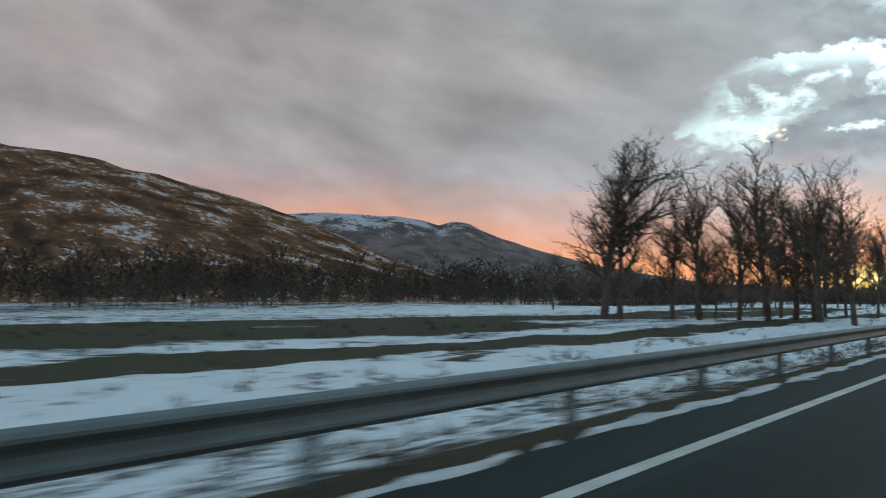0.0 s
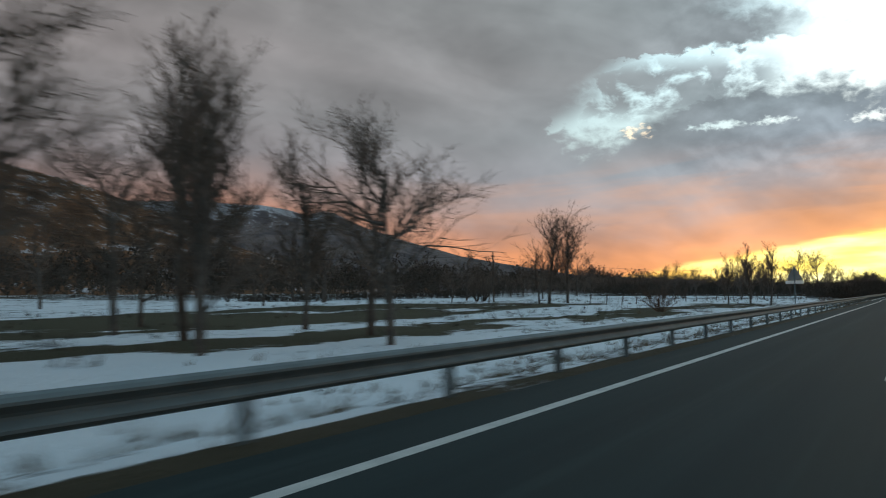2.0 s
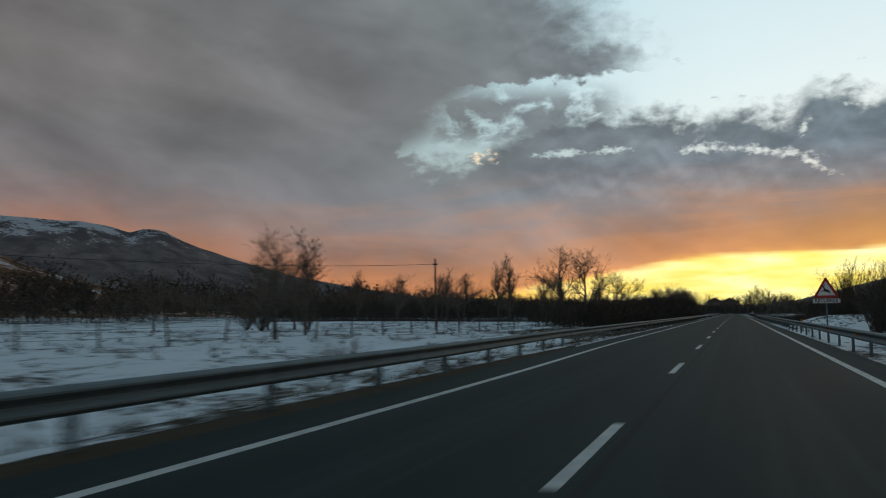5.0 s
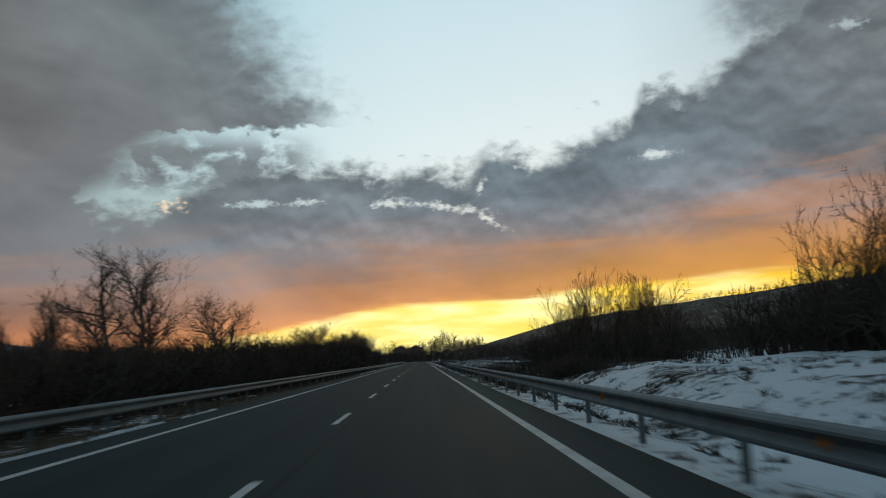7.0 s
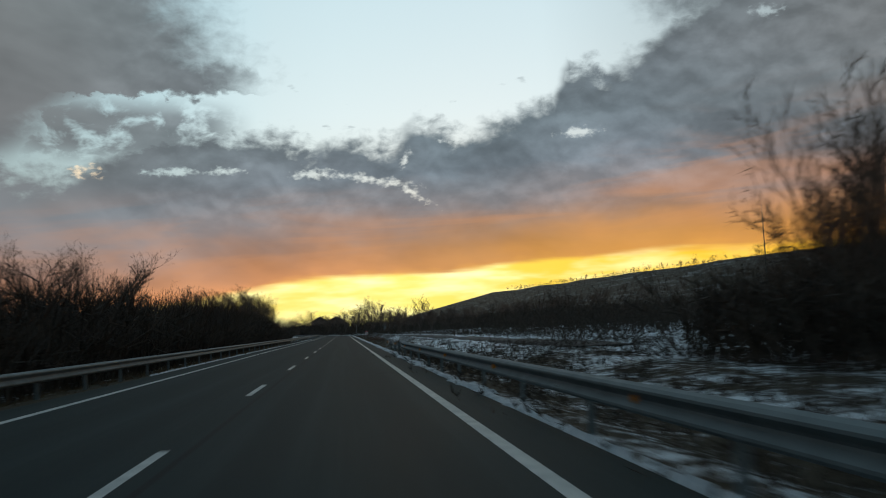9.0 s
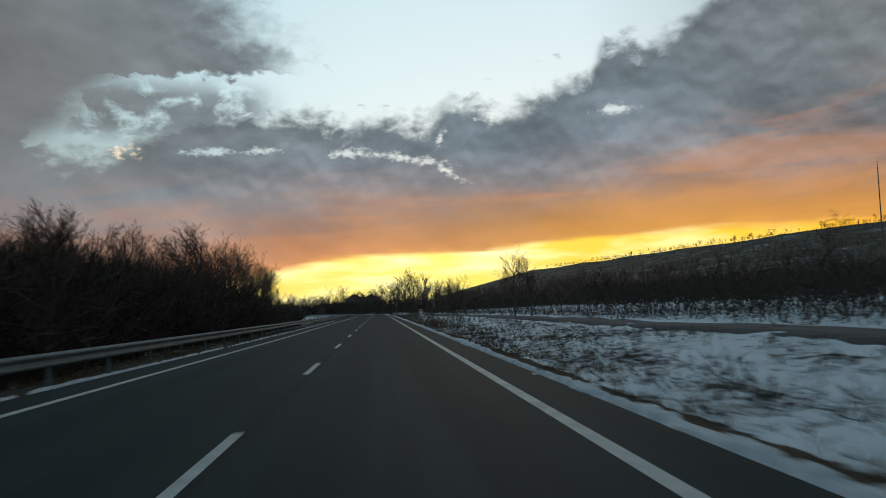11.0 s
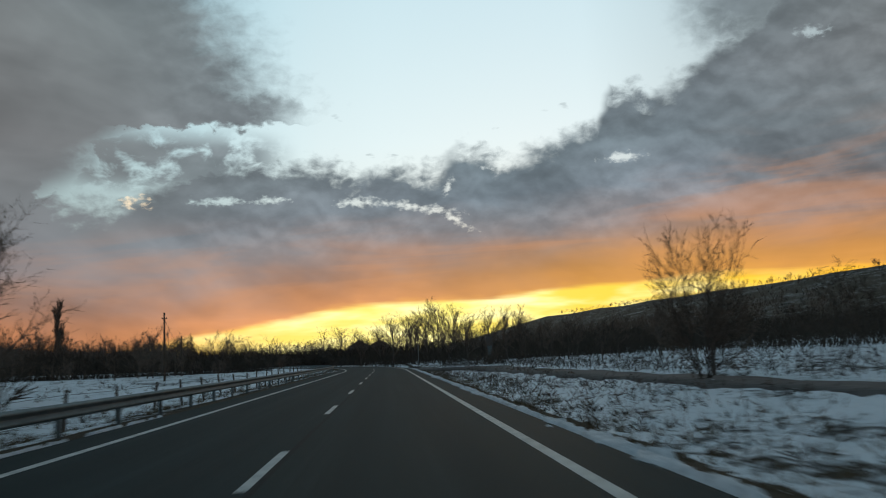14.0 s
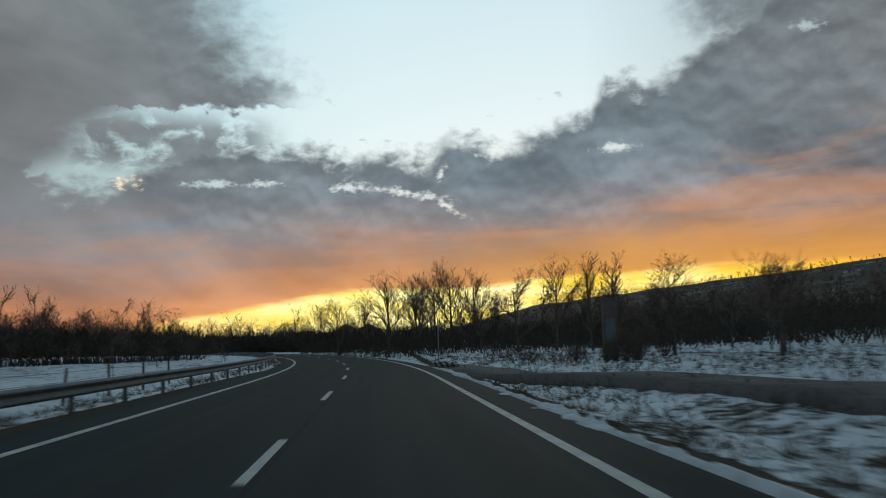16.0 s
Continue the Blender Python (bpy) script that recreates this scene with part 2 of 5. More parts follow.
def simple(name, a, b, scale, rough=0.8, metal=0.0, bumps=0.3, dist=0.01, world_space=False):
    """Two tones mixed by coarse and fine noise, with a fine relief."""
    mat, k, bsdf = material(name)
    v = coords(k) if world_space else local(k)
    n1, n2 = k.noise(v, scale, 5.0), k.noise(v, scale * 7.3, 4.0)
    f = k.m("ADD", k.m("MULTIPLY", n1, 0.65), k.m("MULTIPLY", n2, 0.35))
    k.put(bsdf.inputs["Base Color"], k.mix(k.smooth(f, 0.35, 0.65), a, b))
    k.put(bsdf.inputs["Roughness"], k.m("MULTIPLY_ADD", n2, 0.2, rough - 0.1))
    bsdf.inputs["Metallic"].default_value = metal
    bump(k, bsdf, f, bumps, dist)
    return mat


def c4(r, g, b):
    return (r, g, b, 1.0)


def make_asphalt():
    mat, k, bsdf = material("worn_asphalt")
    v = coords(k)
    sep = k.t.nodes.new("ShaderNodeSeparateXYZ")
    k.put(sep.inputs[0], v)
    fine = k.noise(v, 38.0, 4.0, 0.75)
    blot = k.noise(k.xyz(sep.outputs[0], k.m("MULTIPLY", sep.outputs[1], 0.12)), 0.9, 5.0)
    # wheel tracks polished darker
    tr = k.m("ABSOLUTE", k.m("SUBTRACT", k.m("ABSOLUTE", k.m("SUBTRACT", k.m("ABSOLUTE", sep.outputs[0]), 1.75)), 0.8))
    track = k.smooth(tr, 0.55, 0.1)
    base = k.mix(k.smooth(blot, 0.3, 0.7), c4(0.017, 0.031, 0.031), c4(0.027, 0.043, 0.044))
    drag = k.noise(k.xyz(k.m("MULTIPLY", sep.outputs[0], 2.6), k.m("MULTIPLY", sep.outputs[1], 0.035)), 1.0, 5.0, 0.6)
    base = k.mix(k.m("MULTIPLY", k.smooth(drag, 0.45, 0.7), 0.55), base, c4(0.036, 0.055, 0.055))
    base = k.mix(k.m("MULTIPLY", track, 0.35), base, c4(0.013, 0.023, 0.025))
    base = k.mix(k.smooth(fine, 0.55, 0.8), base, c4(0.047, 0.066, 0.068))
    seam = k.smooth(k.m("ABSOLUTE", k.m("SUBTRACT", sep.outputs[0], k.m("MULTIPLY_ADD", blot, 0.1, 0.06))), 0.07, 0.02)
    base = k.mix(k.m("MULTIPLY", seam, 0.6), base, c4(0.017, 0.017, 0.018))
    k.put(bsdf.inputs["Base Color"], base)
    k.put(bsdf.inputs["Roughness"], k.m("MULTIPLY_ADD", blot, 0.2, 0.7))
    bsdf.inputs["Specular IOR Level"].default_value = 0.09
    bump(k, bsdf, fine, 0.5, 0.006)
    return mat


def make_ground():
    """Old snow over winter grass and brush: patchy near the road, brushier up the hill."""
    mat, k, bsdf = material("patchy_snow_ground")
    v = coords(k)
    sep = k.t.nodes.new("ShaderNodeSeparateXYZ")
    k.put(sep.inputs[0], v)
    x, y, z = sep.outputs
    stretched = k.xyz(k.m("MULTIPLY", x, 1.0), k.m("MULTIPLY", y, 0.35))
    broad = k.noise(stretched, 0.045, 3.0, 0.5, 0.3)
    mid = k.noise(stretched, 0.5, 5.0, 0.6)
    tuft = k.noise(v, 2.4, 5.0, 0.65)
    fine = k.noise(v, 14.0, 4.0, 0.6)
    # bare strips of meadow on the left near the start; a bare ditch beyond the right edge further on
    xd = k.m("ADD", k.m("MULTIPLY", x, -1.0), k.m("ADD", k.m("MULTIPLY", k.m("SUBTRACT", broad, 0.5), 26.0), k.m("MULTIPLY", k.m("SUBTRACT", mid, 0.5), 7.0)))
    far = k.smooth(y, -38.0, -62.0)
    meadow = k.m("MULTIPLY", k.smooth(k.m("ABSOLUTE", k.m("ADD", x, 32.0)), 30.0, 22.0), far)
    strip1 = k.smooth(k.m("ABSOLUTE", k.m("SUBTRACT", xd, 15.5)), 3.6, 2.4)
    strip2 = k.smooth(k.m("ABSOLUTE", k.m("SUBTRACT", xd, 36.0)), 11.0, 8.5)
    torn = k.smooth(k.noise(k.xyz(k.m("MULTIPLY", x, 0.05), k.m("MULTIPLY", y, 0.028)), 1.0, 4.0, 0.6), 0.36, 0.47)
    grass = k.m("MULTIPLY", k.m("MULTIPLY", k.m("MAXIMUM", strip1, strip2), far), torn)
    side_y = k.smooth(y, 128.0, 145.0)
    ditch = k.m("MULTIPLY", k.smooth(k.m("ABSOLUTE", k.m("SUBTRACT", k.m("ADD", x, k.m("MULTIPLY", k.m("ADD", mid, tuft), 0.6)), 5.95)), 0.42, 0.15), side_y)
    verge = k.m("MULTIPLY", k.smooth(k.m("ABSOLUTE", k.m("ADD", x, k.m("MULTIPLY_ADD", tuft, 0.6, 4.55))), 0.6, 0.3), k.smooth(mid, 0.34, 0.5))
    hill = k.smooth(x, 60.0, 130.0)
    lef = k.smooth(x, -80.0, -150.0)
    cover = k.m("ADD", k.m("ADD", k.m("MULTIPLY", mid, 0.42), k.m("MULTIPLY", tuft, 0.42)), k.m("MULTIPLY", fine, 0.16))
    bare = k.m("MULTIPLY", k.m("MULTIPLY", k.smooth(y, 4.0, 26.0), k.smooth(y, 236.0, 214.0)), k.m("MULTIPLY", k.smooth(x, -18.0, -12.0), k.smooth(x, -4.0, -5.4)))
    scrub = k.m("MULTIPLY", k.m("MULTIPLY", k.smooth(y, 46.0, 57.0), k.smooth(y, 136.0, 122.0)), k.m("MULTIPLY", k.smooth(x, 4.0, 5.0), k.smooth(x, 24.0, 10.0)))
    level = k.m("ADD", k.m("ADD", k.m("MULTIPLY_ADD", scrub, 0.07, k.m("MULTIPLY", bare, 0.12)), k.m("MULTIPLY_ADD", hill, 0.15, 0.43)), k.m("ADD", k.m("MULTIPLY", grass, 0.22), k.m("MULTIPLY", lef, 0.08)))
    level = k.m("ADD", level, k.m("MULTIPLY", k.m("SUBTRACT", broad, 0.5), 0.25))
    near = k.smooth(k.m("ABSOLUTE", x), k.m("MULTIPLY_ADD", k.smooth(x, -2.0, 2.0), 5.0, 9.0), 5.6)
    level = k.m("ADD", level, k.m("MULTIPLY", near, k.m("MULTIPLY_ADD", k.m("MULTIPLY", k.smooth(x, -2.0, 2.0), k.smooth(y, 60.0, 110.0)), -0.005, 0.03)))
    level = k.m("ADD", level, k.m("MULTIPLY", k.m("MAXIMUM", ditch, verge), 0.3))
    snow = k.smooth(cover, k.m("SUBTRACT", level, 0.035), k.m("ADD", level, 0.045))
    dirt = k.mix(mid, c4(0.030, 0.032, 0.022), c4(0.075, 0.058, 0.036))
    dirt = k.mix(k.m("MULTIPLY", meadow, 0.7), dirt, c4(0.055, 0.058, 0.030))
    dirt = k.mix(k.smooth(fine, 0.5, 0.75), dirt, c4(0.11, 0.085, 0.05))
    white = k.mix(mid, c4(0.74, 0.83, 0.88), c4(0.86, 0.91, 0.94))
    k.put(bsdf.inputs["Base Color"], k.mix(snow, dirt, white))
    k.put(bsdf.inputs["Roughness"], k.m("MULTIPLY_ADD", snow, -0.25, 0.9))
    bsdf.inputs["Specular IOR Level"].default_value = 0.2
    h = k.m("ADD", k.m("MULTIPLY", snow, 0.5), k.m("ADD", k.m("MULTIPLY", tuft, 0.5), k.m("MULTIPLY", fine, 0.25)))
    bump(k, bsdf, h, 1.0, 0.18)
    return mat


def make_mountain(name, brown, dark, snow_lo, snow_hi, scale, top=0.4, edge=0.66):
    mat, k, bsdf = material(name)
    v = coords(k)
    sep = k.t.nodes.new("ShaderNodeSeparateXYZ")
    k.put(sep.inputs[0], v)
    n1 = k.noise(v, scale, 6.0, 0.6, 0.4)
    n2 = k.noise(v, scale * 6, 5.0, 0.65)
    veg = k.mix(k.smooth(n1, 0.35, 0.65), dark, brown)
    f = k.m("ADD", k.m("MULTIPLY", k.m("ADD", k.m("MULTIPLY", n1, 0.6), k.m("MULTIPLY", n2, 0.5)), 1.0), k.m("MULTIPLY", k.smooth(sep.outputs[2], snow_lo, snow_hi), top))
    s = k.smooth(f, edge, edge + 0.07)
    k.put(bsdf.inputs["Base Color"], k.mix(k.m("MULTIPLY", s, 0.85), veg, c4(0.6, 0.62, 0.66)))
    bsdf.inputs["Roughness"].default_value = 0.95
    bsdf.inputs["Specular IOR Level"].default_value = 0.0
    bump(k, bsdf, n2, 0.6, 8.0)
    return mat


ASPHALT = make_asphalt()
GROUND = make_ground()
PAINT = simple("worn_road_paint", c4(0.40, 0.42, 0.40), c4(0.66, 0.67, 0.63), 3.0, 0.7, 0.0, 0.2, 0.002, True)
SNOW = simple("crusted_snow", c4(0.42, 0.47, 0.50), c4(0.76, 0.80, 0.83), 3.5, 0.8, 0.0, 1.0, 0.06, True)
GALV = simple("galvanised_steel", c4(0.11, 0.15, 0.16), c4(0.17, 0.22, 0.23), 3.0, 0.72, 0.05, 0.15, 0.002, True)
BARK = simple("grey_brown_bark", c4(0.07, 0.060, 0.050), c4(0.15, 0.13, 0.11), 2.5, 0.95, 0.0, 0.6, 0.02)
TWIG = simple("brown_twigs", c4(0.105, 0.080, 0.062), c4(0.19, 0.145, 0.112), 0.6, 0.9, 0.0, 0.0, 0.01)
SHRUB = simple("dark_brushwood", c4(0.045, 0.038, 0.031), c4(0.095, 0.076, 0.057), 0.5, 0.95, 0.0, 0.0, 0.01)
REDTWIG = simple("russet_brush", c4(0.10, 0.048, 0.026), c4(0.16, 0.085, 0.05), 0.6, 0.95, 0.0, 0.0, 0.01)
GRASS = simple("dry_grass", c4(0.085, 0.062, 0.034), c4(0.17, 0.13, 0.075), 0.8, 0.95, 0.0, 0.0, 0.01)
WOOD = simple("weathered_pole_wood", c4(0.06, 0.048, 0.036), c4(0.13, 0.10, 0.075), 3.0, 0.9, 0.0, 0.5, 0.01)
WIRE = simple("black_cable", c4(0.02, 0.02, 0.02), c4(0.035, 0.035, 0.035), 2.0, 0.6)
WHITE = simple("sign_white_sheet", c4(0.70, 0.71, 0.70), c4(0.80, 0.80, 0.78), 2.0, 0.45, 0.0, 0.05, 0.001)
RED = simple("sign_red_sheet", c4(0.38, 0.020, 0.022), c4(0.50, 0.030, 0.030), 2.0, 0.45, 0.0, 0.05, 0.001)
BLACK = simple("sign_black_paint", c4(0.010, 0.010, 0.011), c4(0.018, 0.018, 0.018), 2.0, 0.5, 0.0, 0.05, 0.001)
AMBER = simple("amber_reflector", c4(0.75, 0.25, 0.02), c4(0.85, 0.33, 0.03), 5.0, 0.25)
SIGNBACK = simple("dull_sign_back", c4(0.20, 0.22, 0.22), c4(0.28, 0.30, 0.30), 2.0, 0.6, 0.4, 0.05, 0.001)
HILLSIDE = make_mountain("brushy_hillside", c4(0.27, 0.15, 0.085), c4(0.075, 0.050, 0.036), 30, 420, 0.016, 0.0, 0.585)
SIERRA = make_mountain("snowy_sierra", c4(0.24, 0.21, 0.20), c4(0.13, 0.12, 0.125), 170, 420, 0.011, 0.24, 0.70)
ROOF = simple("dark_roof_tiles", c4(0.05, 0.032, 0.025), c4(0.09, 0.06, 0.045), 1.0, 0.9)
PLASTER = simple("grey_house_wall", c4(0.10, 0.09, 0.08), c4(0.16, 0.145, 0.13), 0.7, 0.9)
GLASS = simple("dark_window_glass", c4(0.02, 0.022, 0.025), c4(0.03, 0.033, 0.036), 1.0, 0.15)
CONCRETE = simple("weathered_concrete", c4(0.17, 0.175, 0.17), c4(0.28, 0.28, 0.265), 1.6, 0.9, 0.0, 0.4, 0.01)
GRIT = simple("gravelly_lane", c4(0.075, 0.072, 0.068), c4(0.13, 0.125, 0.12), 0.8, 0.9, 0.0, 0.5, 0.02, True)


# ================= mesh helpers =================
def mesh_of(name, verts, faces, mat, smooth=False):
    me = bpy.data.meshes.new(name)
    me.from_pydata(verts, [], faces)
    me.materials.append(mat)
    if smooth:
        me.polygons.foreach_set("use_smooth", [True] * len(me.polygons))
    me.update()
    return me


def piece(name, me, parent=None, at=None, label=""):
    ob = new(name, me)
    if parent is not None:
        ob.parent = parent
    if at is not None:
        ob.matrix_basis = at
    if label:
        ob["label"] = label
    return ob


def part(name, bm, mat, parent, label="", at=None):
    me = bpy.data.meshes.new(name)
    bm.to_mesh(me)
    bm.free()
    me.materials.append(mat)
    return piece(name, me, parent, at, label)


def box(bm, sx, sy, sz, at=(0, 0, 0), bevel=0.0):
    r = bmesh.ops.create_cube(bm, size=1.0, matrix=Matrix.Translation(at) @ Matrix.Diagonal((sx, sy, sz, 1)))
    if bevel:
        es = list({e for v in r["verts"] for e in v.link_edges})
        bmesh.ops.bevel(bm, geom=es, offset=bevel, segments=1, affect="EDGES")
    return bm


def tube(bm, r0, r1, length, at=Matrix(), sides=10):
    bmesh.ops.create_cone(bm, cap_ends=True, segments=sides, radius1=r0, radius2=r1, depth=length, matrix=at @ Matrix.Translation((0, 0, length / 2)))
    return bm


def prism(outline, depth):
    """A flat outline in x, z given thickness along y, with small chamfer."""
    bm = bmesh.new()
    front = [bm.verts.new((x, -depth / 2, z)) for x, z in outline]
    back = [bm.verts.new((x, depth / 2, z)) for x, z in outline]
    bm.faces.new(front)
    bm.faces.new(back[::-1])
    n = len(outline)
    for i in range(n):
        bm.faces.new((front[i], back[i], back[(i + 1) % n], front[(i + 1) % n]))
    bmesh.ops.recalc_face_normals(bm, faces=bm.faces[:])
    return bm


def sticks(segs, sides):
    """Open tapered prisms for many straight pieces of branch at once: rows of p0, p1, r0, r1."""
    s = np.asarray(segs, float)
    p0, p1, r0, r1 = s[:, :3], s[:, 3:6], s[:, 6], s[:, 7]
    d = p1 - p0
    d /= np.linalg.norm(d, axis=1, keepdims=True) + 1e-9
    ref = np.where(np.abs(d[:, 2:3]) > 0.9, [[1.0, 0, 0]], [[0, 0, 1.0]])
    u = np.cross(d, ref)
    u /= np.linalg.norm(u, axis=1, keepdims=True) + 1e-9
    w = np.cross(d, u)
    n = len(s)
    v = np.empty((n, 2 * sides, 3))
    for i in range(sides):
        a = 2 * math.pi * i / sides
        o = math.cos(a) * u + math.sin(a) * w
        v[:, i] = p0 + o * r0[:, None]
        v[:, sides + i] = p1 + o * r1[:, None]
    base = (np.arange(n) * 2 * sides)[:, None]
    f = []
    for i in range(sides):
        j = (i + 1) % sides
        f.append(np.hstack([base + i, base + j, base + sides + j, base + sides + i]))
    return v.reshape(-1, 3).tolist(), np.vstack(f).tolist()


def blades(segs):
    """Thin leaning triangles for the finest twigs and grass."""
    s = np.asarray(segs, float)
    p0, p1, r0 = s[:, :3], s[:, 3:6], s[:, 6]
    d = p1 - p0
    side = np.cross(d, np.random.default_rng(5).normal(size=d.shape))
    side /= np.linalg.norm(side, axis=1, keepdims=True) + 1e-9
    v = np.stack([p0 - side * r0[:, None], p0 + side * r0[:, None], p1], 1)
    n = len(s)
    return v.reshape(-1, 3).tolist(), np.arange(3 * n).reshape(n, 3).tolist()


# ================= ground, road =================
BEND_Y, BEND_R = 332.0, 430.0


def centre(y):
    """The road's axis: straight, then bending to the left."""
    d = max(0.0, y - BEND_Y)
    d1 = min(d, 190.0)
    return -(d1 * d1) / (2 * BEND_R) - (d - d1) * (190.0 / BEND_R)


def soft(v, lo, hi):
    t = min(1.0, max(0.0, (v - lo) / (hi - lo)))
    return t * t * (3 - 2 * t)


def ground_z(x, y):
    s = x - centre(y)
    a = abs(s)
    if a < 4.3:
        return -0.22
    rough = noise.noise((x * 0.35, y * 0.35, 1.3)) * 0.10 + noise.noise((x * 1.1, y * 1.1, 4.7)) * 0.06
    wide = noise.noise((x * 0.02, y * 0.02, 2.1))
    if s < 0:
        z = -0.05 - 0.40 * soft(a, 5.4, 8.0) + 0.45 * soft(a, 9, 14) + 0.011 * max(0.0, a - 14)
        z += wide * min(1.5, a * 0.012)
    else:
        bank = soft(y, 12, 30) * (1 - soft(y, 46, 60))
        z = -0.05 - 0.30 * soft(a, 4.9, 6.4) + 0.35 * soft(a, 6.5, 11) + 0.75 * bank * soft(a, 5.6, 8.6)
        z += 0.014 * max(0.0, a - 14)
        clod = abs(noise.noise((x * 1.5, y * 1.3, 7.7))) + 0.6 * abs(noise.noise((x * 3.1, y * 2.6, 9.2)))
        z += (0.16 * soft(y, 95, 125) + 0.07 * soft(y, 18, 40) * (1 - soft(y, 80, 95))) * (clod - 0.3) * soft(a, 5.4, 6.4) * (1 - soft(a, 20, 30))
        z -= soft(y, 128, 145) * 0.14 * (soft(a, 4.6, 5.0) - soft(a, 5.3, 6.2))
        crest = 48.0 + 0.016 * min(max(y, 0.0), 3000.0)
        z += soft(x, 60, 580) * crest * (1 - 0.6 * soft(y, 2900, 4400)) + wide * (0.3 * soft(a, 20, 60) + 4.0 * soft(x, 120, 300))
        if x > 580:
            z -= (x - 580) * 0.03
    blend = soft(a, 4.3, 5.6)
    return (z + rough * soft(a, 4.8, 7.0)) * blend - 0.08 * (1 - blend)


def steps(lo, hi, fine_lo, fine_hi, fine, grow):
    out = list(np.arange(fine_lo, fine_hi + 1e-6, fine))
    d, p = fine, fine_hi
    while p < hi:
        d *= grow
        p += d
        out.append(min(p, hi))
    d, p = fine, fine_lo
    while p > lo:
        d *= grow
        p -= d
        out.insert(0, max(p, lo))
    return out


def build_ground():
    xs = steps(-4500, 4500, -15, 17, 0.36, 1.13)
    ys = steps(-1500, 4600, -210, 400, 0.75, 1.12)
    verts = [(x + centre(y), y, ground_z(x + centre(y), y)) for y in ys for x in xs]
    w = len(xs)
    faces = [(j * w + i, j * w + i + 1, (j + 1) * w + i + 1, (j + 1) * w + i) for j in range(len(ys) - 1) for i in range(w - 1)]
    ob = new("ground", mesh_of("ground", verts, faces, GROUND, True))
    tagged(ob, "patchy old snow over brown winter grass and brush", "ground", kind="structure")


build_ground()


def ribbon(name, stations, profile, mat, shift=None):
    """Sweeps a profile of (offset, height) along the road's axis, its left half set over by shift(y) where given."""
    verts, faces = [], []
    n = len(profile)
    for y in stations:
        c = centre(y)
        g = (centre(y + 0.5) - centre(y - 0.5))
        d = shift(y) if shift else 0.0
        for o, h in profile:
            e = d if o < 0 else 0.0
            verts.append((c + o + e, y - g * (o + e), h))
    for j in range(len(stations) - 1):
        for i in range(n - 1):
            faces.append((j * n + i, j * n + i + 1, (j + 1) * n + i + 1, (j + 1) * n + i))
    return mesh_of(name, verts, faces, mat)


ROAD_Y = [-420 + 20 * i for i in range(37)] + [320 + 6 * i for i in range(60)] + [680 + 25 * i for i in range(14)]
EDGE_L, EDGE_R = -3.46, 3.54
def left_drift(y):
    """The left lane, its edge and its barrier lie a little wider along the middle of the straight."""
    return -0.34 * soft(y, -32, -8) * (1 - soft(y, 140, 200))


road = new("road", ribbon("road", ROAD_Y, [(-4.62, -0.3), (-4.58, -0.01), (-4.4, 0.0), (0, 0.0), (4.3, 0.0), (4.42, -0.01), (4.46, -0.3)], ASPHALT, left_drift))
tagged(road, "dark worn asphalt two-lane road between snowy verges", "road", kind="structure")


def line_strip(name, offset, width, y0, y1, step=6.0, shift=None):
    n = max(2, int((y1 - y0) / step) + 1)
    st = [y0 + (y1 - y0) * i / (n - 1) for i in range(n)]
    w = width / 2
    return ribbon(name, st, [(offset - w, 0.001), (offset - w + 0.008, 0.005), (offset + w - 0.008, 0.005), (offset + w, 0.001)], PAINT, shift)


for nm, off, drift in (("edge_line", EDGE_L, left_drift), ("edge_line", EDGE_R, None)):
    ob = piece(nm, line_strip(nm, off, 0.17, -400, 900, 6.0, drift), road)
    ob["label"] = "solid white painted edge line"
PERIOD, DASH, PHASE = 12.5, 3.9, 9.1
for i in range(-32, 62):
    y0 = PHASE + i * PERIOD
    piece("lane_dash", line_strip("lane_dash", -0.12 * (1 - soft(y0, 90, 150)) - 0.07 * soft(y0, -10, 10) * (1 - soft(y0, 90, 110)), 0.13, y0, y0 + DASH, 1.3), road)


# ================= guard rails =================
def w_beam(sign):
    """Profile of the two-wave beam, as offset towards the road and height, closed by its own thickness."""
    f = [(0.00, 0.345), (0.05, 0.365), (0.082, 0.395), (0.082, 0.42), (0.02, 0.475), (0.005, 0.50), (0.02, 0.525), (0.082, 0.58), (0.082, 0.605), (0.05, 0.635), (0.0, 0.655)]
    back = [(o - 0.012, h) for o, h in f[::-1]]
    return [(sign * o, h) for o, h in f + back + f[:1]]


def post_mesh():
    bm = bmesh.new()
    box(bm, 0.006, 0.13, 1.0, (0, 0, 0.10))
    box(bm, 0.055, 0.006, 1.0, (-0.028, 0.065, 0.10))
    box(bm, 0.055, 0.006, 1.0, (-0.028, -0.065, 0.10))
    box(bm, 0.03, 0.02, 1.0, (0.016, 0.055, 0.10))
    me = bpy.data.meshes.new("rail_post")
    bm.to_mesh(me)
    bm.free()
    me.materials.append(GALV)
    return me


def reflector_mesh():
    bm = bmesh.new()
    tube(bm, 0.05, 0.05, 0.014, pose(0, 0, 0, 0, 90, 0), 12)
    box(bm, 0.05, 0.012, 0.02, (0.02, 0.02, -0.02))
    me = bpy.data.meshes.new("reflector")
    bm.to_mesh(me)
    bm.free()
    me.materials.append(AMBER)
    return me


POST_ME, REFL_ME = post_mesh(), reflector_mesh()


